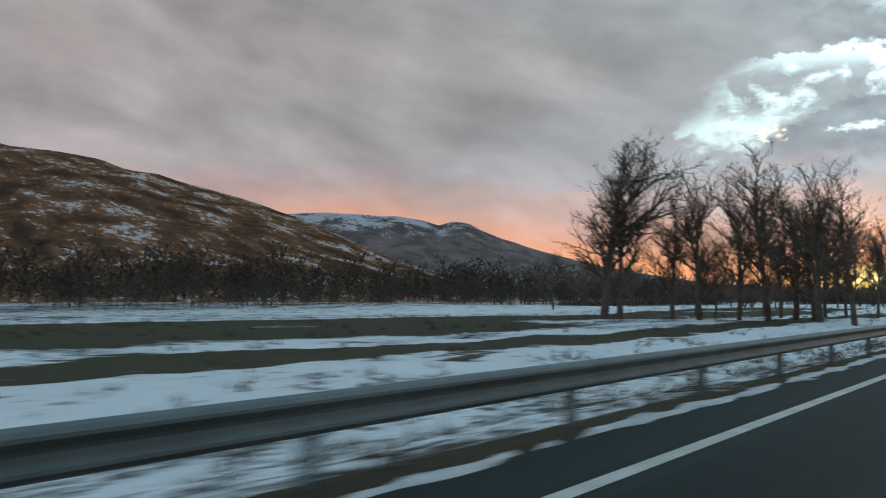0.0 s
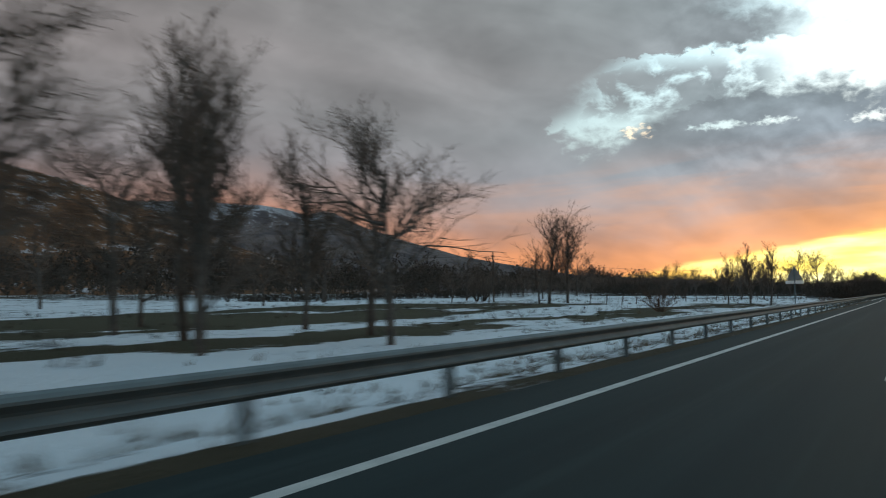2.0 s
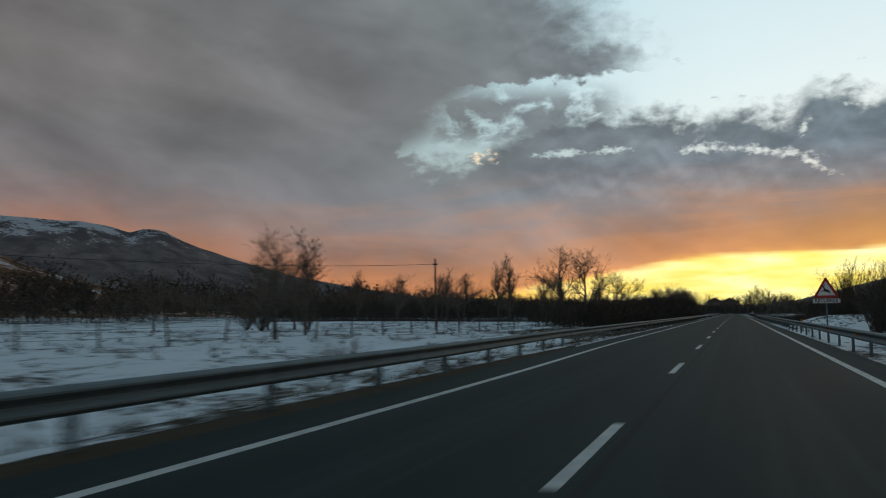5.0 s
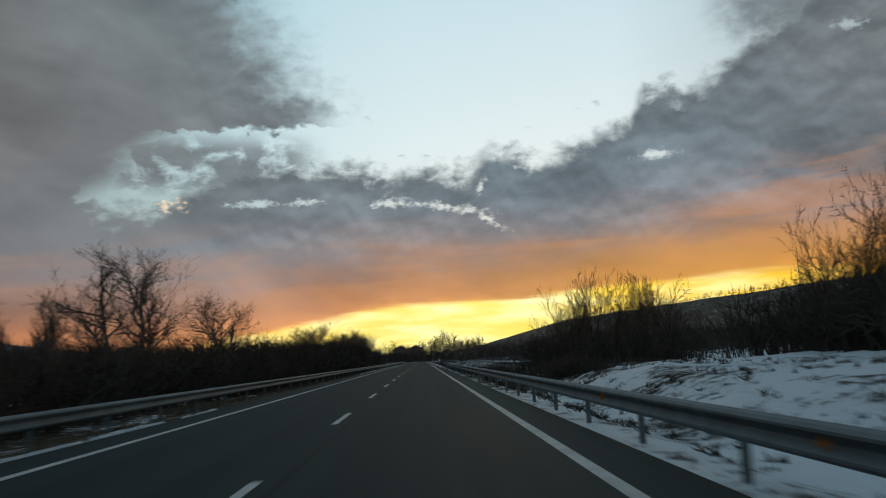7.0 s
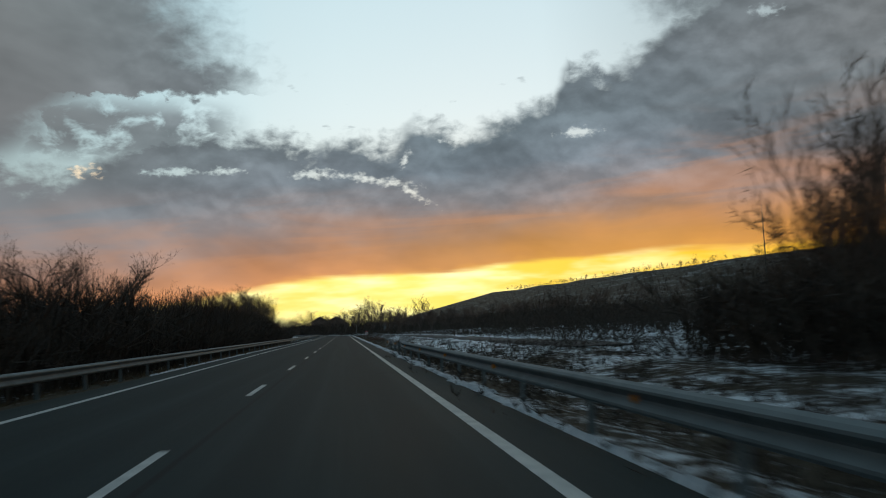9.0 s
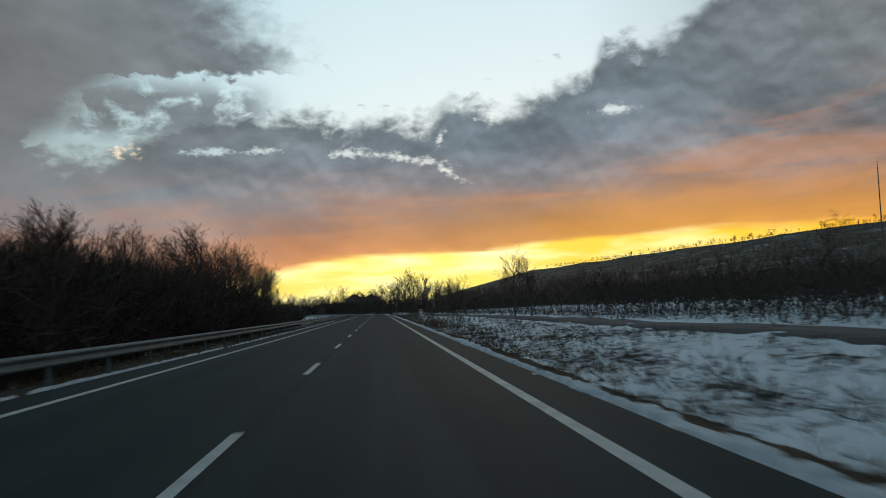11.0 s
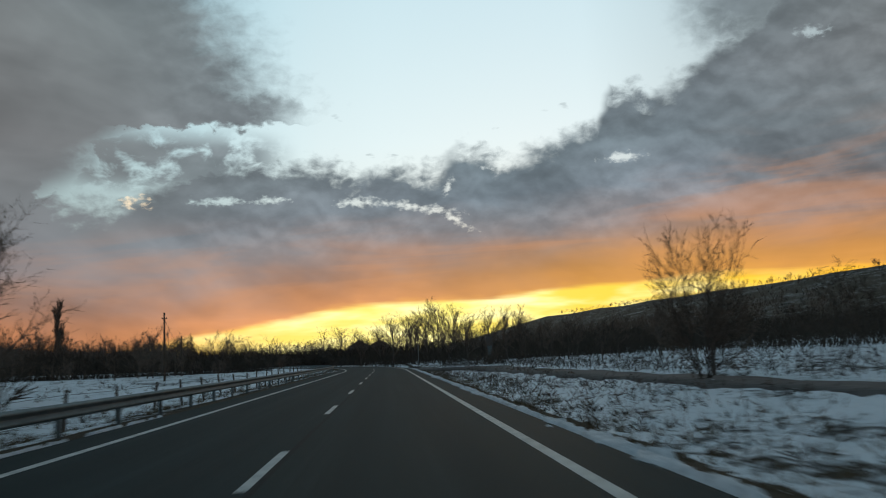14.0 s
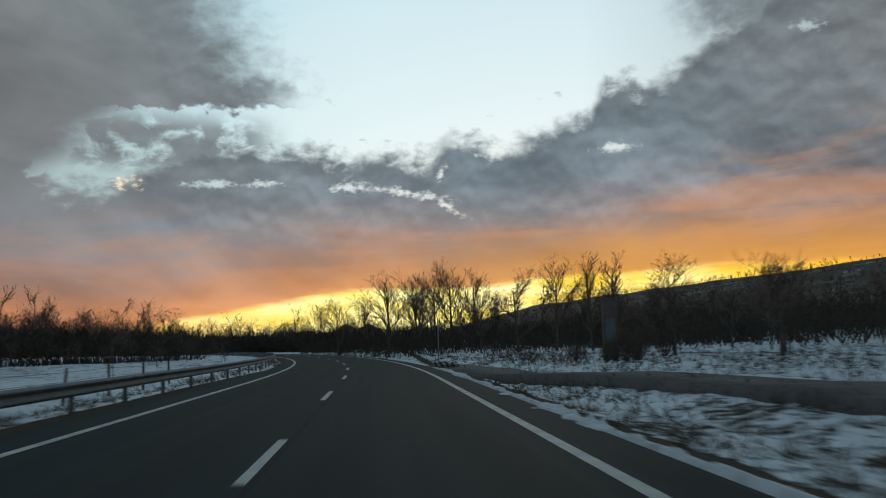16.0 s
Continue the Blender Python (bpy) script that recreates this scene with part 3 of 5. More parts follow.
def guard_rail(offset, y0, y1, sign, label, flare=0.0):
    rail = new("guard_rail")
    tagged(rail, label, "guard rail")
    rail.empty_display_size = 0.3
    st = [y0 + 4.0 * i for i in range(int((y1 - y0) / 4.0) + 1)]
    verts_profile = [(offset + o, h) for o, h in w_beam(sign)]
    # beam built in lapped lengths of 4 m
    for a in st[:-1]:
        seg = [a - 0.08, a + 2.0, a + 4.0 + 0.08]
        lift = 0.002 * ((int(a) // 4) % 2)
        dip = 0.0
        if flare and a > y1 - 16:
            dip = flare * ((a - (y1 - 16)) / 16)
        piece("beam", ribbon("beam", seg, [(o + sign * lift - sign * dip, h - 0.1 * dip) for o, h in verts_profile], GALV, left_drift), rail)
    for i, a in enumerate(st):
        c = centre(a)
        g = centre(a + 0.5) - centre(a - 0.5)
        x = c + offset - sign * 0.06 + (left_drift(a) if offset < 0 else 0.0)
        piece("post", POST_ME, rail, pose(x, a - g * offset, 0.0, 0, 0, 0 if sign > 0 else 180))
        if sign < 0 and i % 2 == 0:
            piece("reflector", REFL_ME, rail, pose(c + offset + sign * 0.03, a + 2.0, 0.50, 0, 0, 90 if sign > 0 else -90))
    return rail


guard_rail(-5.15, -260, 460, 1, "long galvanised steel crash barrier along snowy verge")
guard_rail(4.72, -60, 132, -1, "galvanised steel crash barrier beside snow bank", 1.0)


# ================= ploughed snow along the asphalt edge =================
def snow_strip(offset, half, y0, y1, seed, label, gaps=0.8):
    """A flat, ragged strip of old ploughed snow with fingers and holes, lying over the asphalt's edge."""
    nx, dy = 15, 0.17
    ny = int((y1 - y0) / dy)
    verts, faces, keep = [], [], []
    for j in range(ny + 1):
        y = y0 + dy * j
        c = centre(y) + offset + 0.10 * noise.noise((y * 0.16, seed, 1.0)) + (left_drift(y) if offset < 0 else 0.0)
        w = half * (1.0 + 0.6 * noise.noise((y * 0.09, seed, 4.0))) * (0.05 + 0.95 * soft(y, y0, y0 + 8))
        for i in range(nx):
            o = (2 * i / (nx - 1) - 1) * half * 2.1
            f = 1 - abs(o) / w
            f += 0.95 * noise.noise((o * 2.2, y * 0.55, seed)) + 0.9 * noise.noise((o * 5.0, y * 2.2, seed + 2)) - 0.15
            f -= gaps * max(0.0, noise.noise((y * 0.21, seed, 8.0)) + 0.12) + 0.5 * gaps * noise.noise((o * 3.0, y * 1.1, seed + 4))
            s = soft(f, 0.0, 0.35)
            lump = 0.014 * noise.noise((o * 7.0, y * 5.0, seed + 5)) + 0.02 * noise.noise((o * 2.0, y * 0.9, seed + 6))
            verts.append((c + o, y, -0.13 + s * (0.155 + lump)))
            keep.append(s > 0.0)
    for j in range(ny):
        for i in range(nx - 1):
            q = (j * nx + i, j * nx + i + 1, (j + 1) * nx + i + 1, (j + 1) * nx + i)
            if any(keep[k] for k in q):
                faces.append(q)
    me = mesh_of("snow_strip", verts, faces, SNOW, True)
    bm = bmesh.new()
    bm.from_mesh(me)
    bmesh.ops.delete(bm, geom=[v for v in bm.verts if not v.link_faces], context="VERTS")
    bm.to_mesh(me)
    bm.free()
    tagged(new("snow_strip", me), label, "snow", kind="stuff")


snow_strip(4.56, 0.22, 84, 346, 3.0, "ragged strip of old ploughed snow on the asphalt edge")
snow_strip(-4.68, 0.09, -12, 44, 11.0, "thin broken ribbon of ploughed snow on the asphalt edge", 1.0)
snow_strip(-4.72, 0.09, 110, 262, 17.0, "thin broken ribbon of ploughed snow on the asphalt edge", 1.0)
snow_strip(-4.55, 0.22, -205, -150, 23.0, "broken ribbon of ploughed snow on the asphalt edge")


# ================= trees and brush =================
def unit(v):
    return v / (math.sqrt(v[0] * v[0] + v[1] * v[1] + v[2] * v[2]) + 1e-9)


def grow(seed, height, bole, lean, plan, up, wander=0.16, taper=0.35, joints=(5, 4, 3, 2, 1)):
    """A bare tree as rows of p0, p1, r0, r1, level. plan: for each level the number of side branches, their length as a part
    of the parent's, and the angle at which they leave it."""
    rng = np.random.default_rng(seed)
    rows = []

    def run(p, d, length, r, level):
        n = joints[min(level, 4)]
        kids = plan[level] if level < len(plan) else None
        tip = r * (taper if level == 0 else 0.3)
        pts = []
        for i in range(n):
            d = unit(d + rng.normal(size=3) * wander * (0.35 if level == 0 else 1.0) + np.array([0, 0, up * (0.3 if level else 0.1)]))
            q = p + d * length / n
            ra, rb = r + (tip - r) * i / n, r + (tip - r) * (i + 1) / n
            rows.append((*p, *q, ra, rb, level))
            pts.append((p, q, d, rb))
            p = q
        if not kids:
            return
        count, part_len, angle = kids
        for j in range(count):
            f = (bole + (1 - bole) * (j + rng.random()) / count) if level == 0 else 0.2 + 0.8 * (j + rng.random()) / count
            k = min(n - 1, int(f * n))
            a, b, dd, rr = pts[k]
            s = a + (b - a) * (f * n - k)
            side = unit(np.cross(dd, rng.normal(size=3)))
            ang = math.radians(angle * (0.7 + 0.6 * rng.random()))
            nd = dd * math.cos(ang) + side * math.sin(ang)
            ln = length * part_len * (0.65 + 0.5 * rng.random()) * (1.0 if level else 1.15 - 0.55 * f)
            run(s, unit(nd), ln, max(0.007, min(rr * 0.85, r * (0.42 if level == 0 else 0.5))), level + 1)

    run(np.zeros(3), unit(np.array([lean, lean * 0.4, 1.0])), height * 0.86, height * 0.021, 0)
    a = np.array(rows)
    a[:, [2, 5]] *= height / a[:, 5].max()
    a[:, 2] = np.where((a[:, 8] == 0) & (a[:, 2] < 0.01), -0.25, a[:, 2])
    return a


def tree_meshes(name, rows, bark, twig, thick=1.0, trunk_k=1.0, sides=7, finest=3):
    lv = rows[:, 8]
    main = rows[lv <= 1].copy()
    main[:, 6:8] *= trunk_k
    v, f = sticks(main[lv[lv <= 1] == 0][:, :8], sides)
    w, g = sticks(main[lv[lv <= 1] == 1][:, :8], 4 if sides > 4 else 3)
    f += [[i + len(v) for i in q] for q in g]
    v += w
    fine = rows[lv >= 2].copy()
    fine[:, 6:8] = np.maximum(fine[:, 6:8], 0.0075) * thick
    last = fine[:, 8] >= finest
    v2, f2 = sticks(fine[~last][:, :8], 3) if (~last).any() else ([], [])
    fine[:, 6] *= 1.35
    w, g = blades(fine[last])
    f2 += [[i + len(v2) for i in q] for q in g]
    v2 += w
    return mesh_of(name + "_trunk", v, f, bark, True), mesh_of(name + "_crown", v2, f2, twig)


def stool(seed, height, stems, spread, plan):
    """A bush or coppice of many stems from one foot."""
    rng = np.random.default_rng(seed)
    out = []
    for i in range(stems):
        a = rng.random() * 6.283
        t = grow(seed * 31 + i, height * (0.5 + 0.5 * rng.random()), 0.2, 0.0, plan, 0.4, 0.15, 0.12, (4, 2, 2, 1, 1))
        lean = spread * (0.2 + 0.8 * rng.random())
        m = np.array(Euler((0, lean, a)).to_matrix())
        o = np.array([math.cos(a), math.sin(a), 0]) * 0.25 * rng.random()
        t[:, :3] = t[:, :3] @ m.T + o
        t[:, 3:6] = t[:, 3:6] @ m.T + o
        t[:, 6:8] *= 0.7
        out.append(t)
    return np.vstack(out)


KIND = {
    "willow": [tree_meshes("willow", grow(s, 12.0, 0.18, 0.03, [(14, 0.48, 38), (8, 0.5, 40), (6, 0.55, 40), (6, 0.6, 40)], 0.45, 0.12), BARK, TWIG, 1.5, 0.9) for s in (3, 8, 12)],
    "poplar": [tree_meshes("poplar", grow(s, 12.0, 0.15, 0.01, [(14, 0.42, 30), (7, 0.52, 34), (6, 0.55, 36), (5, 0.6, 38)], 0.6, 0.1), BARK, TWIG, 1.3, 0.75) for s in (21, 22, 26)],
    "column": [tree_meshes("column", grow(5, 12.0, 0.06, 0.0, [(26, 0.22, 20), (8, 0.5, 24), (5, 0.5, 28), (3, 0.6, 30)], 0.4, 0.08), BARK, TWIG, 3.0, 0.7)],
    "oak": [tree_meshes("oak", grow(s, 10.0, 0.22, 0.04, [(11, 0.58, 44), (7, 0.55, 42), (6, 0.55, 40), (5, 0.6, 40)], 0.5, 0.13), BARK, TWIG, 1.15, 0.85) for s in (31, 35, 39)],
    "elm": [tree_meshes("elm", grow(s, 12.0, 0.15, 0.02, [(12, 0.54, 34), (7, 0.54, 36), (6, 0.55, 38), (5, 0.6, 38)], 0.65, 0.09), BARK, TWIG, 1.15, 0.75) for s in (32, 36, 40)],
    "fan": [tree_meshes("fan", stool(s, 5.0, 11, 1.0, [(9, 0.5, 30), (7, 0.5, 34), (6, 0.6, 36)]), SHRUB, TWIG, 0.7, 0.55, 4, 3) for s in (151, 153)],
    "sapling": [tree_meshes("sapling", grow(s, 6.0, 0.30, 0.01, [(12, 0.46, 32), (6, 0.5, 36), (5, 0.5, 40)], 0.24), BARK, TWIG, 0.9, 0.75) for s in (41, 44)],
    "russet": [tree_meshes("russet", stool(59, 5.0, 30, 1.0, [(9, 0.34, 34), (5, 0.5, 38)]), REDTWIG, REDTWIG, 0.9, 0.6, 4, 2)],
    "bush": [tree_meshes("bush", stool(s, 5.0, 40, 0.75, [(10, 0.30, 28), (6, 0.55, 30)]), SHRUB, TWIG, 0.75, 0.5, 4, 2) for s in (51, 53, 57)],
}
USED = {}
LOOK = {
    "willow": ("tree", "large bare willow with thick trunk and knotty crown", "tree"),
    "poplar": ("tree", "tall narrow bare poplar with upright branches", "tree"),
    "elm": ("tree", "tall bare elm with full rounded crown of twigs", "tree"),
    "oak": ("tree", "bare spreading oak with dark twisting limbs", "tree"),
    "sapling": ("tree", "slim young bare tree standing in snow", "tree"),
    "russet": ("bush", "russet-brown leafless bush beside the barrier", "bush"),
    "column": ("tree", "tall columnar poplar with tight bare twigs", "tree"),
    "fan": ("bush", "tall bare bush of fanning stems and fine twigs", "bush"),
    "bush": ("bush", "dense bare many-stemmed bush, dark brown", "bush"),
}
NOMINAL = {"willow": 12.0, "poplar": 12.0, "oak": 10.0, "elm": 12.0, "sapling": 6.0, "bush": 5.0, "russet": 5.0, "column": 12.0, "fan": 5.0}
rng = random.Random(7)


def plant(kind, x, y, height, turn=None, wide=1.0, label="", z=None):
    n = USED[kind] = USED.get(kind, -1) + 1
    trunk, crown = KIND[kind][n % len(KIND[kind])]
    name, lab, cat = LOOK[kind]
    ob = new(name)
    s = height / NOMINAL[kind]
    gz = ground_z(x, y) if z is None else z
    ob.matrix_basis = pose(x, y, gz - 0.03, 0, 0, rng.random() * 360 if turn is None else turn) @ Matrix.Diagonal((s * wide, s * wide, s, 1))
    tagged(ob, label or lab, cat, group={"tree": "bare trees beside the road", "bush": "bushes beside the road"}[name])
    piece("trunk" if name == "tree" else "stool", trunk, ob)
    piece("crown", crown, ob)
    return ob


# row of big trees in the meadow near the start
for x, y, h, w, k in ((-28, -149, 13.6, 1.25, "willow"), (-27.2, -148, 11.5, 1.3, "poplar"), (-24.8, -144.5, 10.0, 1.25, "poplar"), (-22.8, -144.4, 11.2, 1.3, "poplar"), (-18.2, -144, 12.4, 1.2, "poplar"),
                      (-17.6, -139.5, 11.6, 1.25, "poplar"), (-14.2, -146.8, 10.6, 1.3, "poplar"), (-12.2, -147, 9.6, 1.3, "poplar"), (-15.8, -141.5, 9.5, 1.1, "willow"), (-20.5, -143, 10.5, 1.2, "poplar")):
    plant(k, x, y, h, None, w)
for x, y, h, k in ((-19.5, -122.5, 10.6, "poplar"), (-17.5, -124, 9.0, "poplar"), (-23.0, -112, 9.0, "poplar"), (-16.2, -117.2, 8.4, "oak"), (-13.0, -121.0, 7.2, "oak"), (-14.5, -127, 8.0, "poplar"),
                   (-12.5, -134, 8.0, "willow"), (-21.0, -131, 9.5, "willow"), (-25.5, -120, 8.5, "oak"), (-30, -126, 8.0, "willow"), (-33, -112, 7.5, "oak")):
    plant(k, x, y, h)
for x, y, h, k in ((-36.4, -49.6, 12.2, "elm"), (-34.6, -48.4, 11.2, "elm"), (-38.4, -47.6, 7.0, "oak"), (-16.2, -52.2, 5.4, "poplar"), (-14.2, -51.6, 6.5, "poplar"), (-12.4, -51.0, 6.6, "poplar"), (-92, 114, 15.0, "oak"), (-24.0, 1.0, 7.0, "poplar"), (-21, -8, 6.0, "oak"),
                   (-62, -20, 9.0, "oak"), (-58, 2.0, 8.0, "oak"), (-70, -70, 9.5, "oak"), (-75.5, -39, 11.5, "oak"), (-77, -37.5, 10.5, "oak"), (-42, 33, 8.0, "oak"), (-44, 31, 7.0, "oak"), (-60, 34, 7.5, "oak"), (-62, -96, 9, "oak"), (-88, -40, 9, "oak"), (-82, -38, 9.6, "willow"), (-50, -37, 5.4, "willow"), (-54, -40, 5.0, "oak"), (-49, -84, 6.5, "oak")):
    plant(k, x, y, h)
# trees on the far side of the field and by the thicket
for x, y, h, k in ((-24.5, 90, 12.6, "oak"), (-20.5, 86, 12.2, "oak"), (-17.2, 76, 8.2, "poplar"), (-17.0, 93, 8.6, "oak"), (-39, 82, 8.2, "oak"), (-36, 70, 7.4, "oak"), (-55, 78, 8.4, "poplar"),
                   (-47, 74, 7.2, "oak"), (-28, 97, 9.0, "oak"), (-14.0, 84, 7.2, "oak"), (-22, 72, 7.0, "poplar"), (-31, 79, 10.6, "poplar"), (-33, 81, 9.6, "poplar"), (-41, 80, 8.4, "poplar"), (-44, 86, 8.0, "oak"), (-50, 82, 8.2, "oak"), (-27.5, 60, 4.6, "sapling"), (-24, 52, 4.0, "sapling"), (-33, 56, 4.4, "sapling"), (-38, 62, 4.8, "sapling"), (-26, 80, 7.4, "poplar"), (-33, 88, 7.0, "poplar"),
                   (-12.0, 119, 6.6, "oak"), (-13, 128, 6.4, "oak"), (-13.0, 142, 8.0, "oak"), (-15.5, 150, 7.6, "willow"), (-12, 158, 6.4, "oak"), (-14, 172, 7.0, "willow"),
                   (-12.5, 183, 7.4, "willow"), (-14.0, 196, 7.6, "oak"), (-12.0, 206, 9.0, "oak"), (-12.6, 213, 9.0, "poplar"), (-15, 214, 9.6, "willow"), (-12.0, 221, 8.8, "oak"), (-13, 227, 8.8, "oak"), (-14, 232, 8.0, "willow"), (-13.2, 240, 7.6, "oak"), (-12.6, 250, 7.6, "oak"), (-15.0, 258, 8.8, "oak"), (-17.6, 263, 10.2, "oak"), (-15.2, 268, 9.2, "oak"), (-18.5, 274, 10.4, "oak"), (-15.8, 276, 9.0, "oak")):
    plant(k, x, y, h)
for x, y, h, w in tuple((-11.2 - (i * 7 % 5) * 0.8, 172 + 9.3 * i, 3.2 + (i * 5 % 7) * 0.3, 0.9) for i in range(11)):
    plant("bush", x, y, h, None, w)

for x, y, h, w in ((-11.6, 188, 5.4, 1.0), (-12.6, 194, 5.8, 1.0), (-11.4, 199, 5.6, 1.0), (-13.2, 203, 6.2, 1.0), (-11.8, 208, 5.4, 1.0), (-13.4, 212, 5.8, 1.0), (-12.2, 218, 4.6, 1.0)):
    plant("bush", x, y, h, None, w)

for x, y, h, w in ((-13, 179, 7.4, 0.7), (-14.5, 186, 8.2, 0.7), (-12.6, 191, 7.8, 0.7), (-15, 197, 8.6, 0.7), (-13.2, 203, 8.2, 0.7), (-14.8, 209, 8.0, 0.7), (-12.8, 214, 7.0, 0.7)):
    plant("fan", x, y, h, None, w)

for x, y, h, w in ((-13, 62, 4.0, 1.0), (-16, 66, 4.4, 1.0), (-12.5, 70, 4.2, 1.0), (-12, 96, 5.0, 1.0), (-12.5, 104, 5.2, 1.0), (-11.6, 111, 5.0, 1.0), (-12.4, 134, 5.6, .9), (-12, 149, 5.4, .9), (-13, 163, 5.6, .9)):
    plant("bush", x, y, h, None, w)

for x, y, h, w in ((-55.2, -27.7, 5.6, 0.9), (-57, -26.5, 4.6, 0.9), (-64, -72, 2.6, 1.2), (-43.5, 29, 3.8, 1.0), (-40.5, 33, 3.4, 1.0), (-47, 32, 3.6, 1.0)):
    plant("bush", x, y, h, None, w)
plant("russet", -15.3, -82, 2.7, None, 1.25)
plant("russet", -9.6, -24, 1.6, None, 1.2)

# right side
for x, y, h, w in ((16.4, 100.5, 9.4, 0.62), (18.6, 102, 10.8, 0.66), (21.2, 104.5, 11.2, 0.66), (23.8, 107, 9.8, .7), (14.6, 98.5, 6.6, 0.7), (25.6, 112, 7.6, .8), (24.4, 101, 10.8, .66), (26.6, 103, 9.8, .66)):
    plant("fan", x, y, h, None, w)
for x, y, h, w in ((18.2, 48.5, 6.6, 0.7), (20.4, 50, 9.0, 0.62), (23.2, 51, 10.4, 0.62), (22.6, 45, 9.6, 0.6), (26, 54, 10.2, 0.65), (27, 47, 10.6, .65)):
    plant("fan", x, y, h, None, w)
for x, y, h, w in ((17.4, 47, 4.2, 0.9), (19.4, 44, 5.0, 0.8), (22.5, 57, 5.0, 0.85), (17.0, 92, 4.4, 0.9), (20.5, 95, 5.0, 0.9), (10.4, 66.5, 1.7, 1.3), (9.2, 63.2, 1.4, 1.3), (11.6, 69.5, 1.6, 1.2)):
    plant("bush", x, y, h, None, w)
for x, y, h, k in ((17.0, 228.5, 6.4, "poplar"), (20.6, 231, 4.6, "oak"), (24, 238, 5.0, "oak"), (20.6, 236, 4.6, "sapling"), (14.6, 272, 5.4, "sapling"), (16.5, 259, 4.6, "sapling"),
                   (2.6, 402, 10.4, "elm"), (6.5, 410, 11.2, "elm"), (11, 446, 14.6, "elm"), (14.2, 450, 16.4, "elm"), (17.6, 446, 14.0, "elm"), (22, 450, 10.6, "elm"), (15.2, 386, 8.9, "oak"), (18.4, 383, 9.6, "elm"), (21.2, 380, 9.4, "poplar"), (23.6, 380.5, 9.4, "poplar"),
                   (12.4, 394, 6.6, "oak"), (20.1, 354.7, 6.9, "oak"), (26.5, 378, 6.4, "oak"), (31, 372, 6.2, "oak"), (7.5, 436, 12.4, "elm"), (-113.5, 552, 27.5, "column"),
                   (-27, 346, 6.0, "oak"), (-30.5, 352, 5.4, "oak"), (-25.5, 338, 4.6, "oak"), (-33, 366, 5.8, "oak"), (-31, 374, 6.6, "oak"), (-35.5, 384, 6.2, "elm"), (-33.5, 396, 7.6, "poplar"), (-37.5, 402, 6.8, "oak"), (-29, 360, 4.6, "sapling"), (-42, 392, 6.4, "oak"), (-75, 448, 15.0, "poplar"), (-4, 420, 8.6, "elm"), (0.0, 430, 9.4, "elm")):
    plant(k, x, y, h)
for x, y, h, k in ((21.5, 343, 5.6, "oak"), (25, 350, 6.2, "oak"), (19.2, 352, 4.2, "sapling"), (28.5, 338, 5.4, "oak"), (24, 328, 4.4, "sapling"), (31, 330, 6.0, "oak"), (33, 322, 5.6, "oak"), (27, 318, 4.2, "sapling")):
    plant(k, x, y, h)
for x, y, h in ((16.4, 350.5, 2.4), (13.3, 353, 2.0), (19.5, 355, 2.6), (14.5, 348.4, 2.3), (13.6, 346.8, 1.2), (15.2, 347.0, 2.9), (14.2, 345.5, 2.2)):
    plant("bush", x, y, h, None, 1.0)
plant("fan", 12.6, 267.5, 7.4, None, 0.6, "slim many-stemmed bare tree fanning upwards beside the lane")
plant("elm", 14.9, 225.8, 7.4, None, 0.85, "slender bare tree with fanning upright branches in snow")


def woods(name, spots, label, mat, seed, r=0.05, coarse=False):
    """Far trees, too many to count, joined into one mesh. spots: rows of x, y, height."""
    g = np.random.default_rng(seed)
    protos = []
    for s in range(4):
        t = grow(seed * 7 + s, 1.0, 0.22, 0.02, [(9, 0.42 + 0.05 * s, 42), (7, 0.5, 46)] if coarse else [(9, 0.5 + 0.03 * s, 40), (6, 0.52, 40), (4, 0.55, 40)], 0.2 if coarse else 0.4)
        if coarse:
            t = t[(t[:, 8] < 2) | (np.arange(len(t)) % 3 == 0)]
        protos.append(t)
    segs = []
    for i, (x, y, h) in enumerate(spots):
        t = protos[i % 4].copy()
        a = g.random() * 6.283
        m = np.array([[math.cos(a), -math.sin(a), 0], [math.sin(a), math.cos(a), 0], [0, 0, 1.0]]) * h
        w = 0.8 + 0.5 * g.random()
        m[:, :2] *= w
        o = np.array([x, y, ground_z(x, y) - 0.1])
        t[:, :3] = t[:, :3] @ m.T + o
        t[:, 3:6] = t[:, 3:6] @ m.T + o
        t[:, 6] = np.where(t[:, 8] == 0, 0.014 * h, np.where(t[:, 8] == 1, r * 0.9, np.where(t[:, 8] == 2, r * 0.6, r * 0.35)))
        segs.append(t)
    a = np.vstack(segs)
    v, f = blades(a)
    ob = new(name, mesh_of(name, v, f, mat))
    tagged(ob, label, "woods", kind="stuff")
    return ob


def scatter(n, x0, x1, y0, y1, h0, h1, seed, test=None):
    g = random.Random(seed)
    out = []
    while len(out) < n:
        x, y = g.uniform(x0, x1), g.uniform(y0, y1)
        if test and not test(x, y):
            n -= 1
            continue
        out.append((x, y, g.uniform(h0, h1)))
    return out


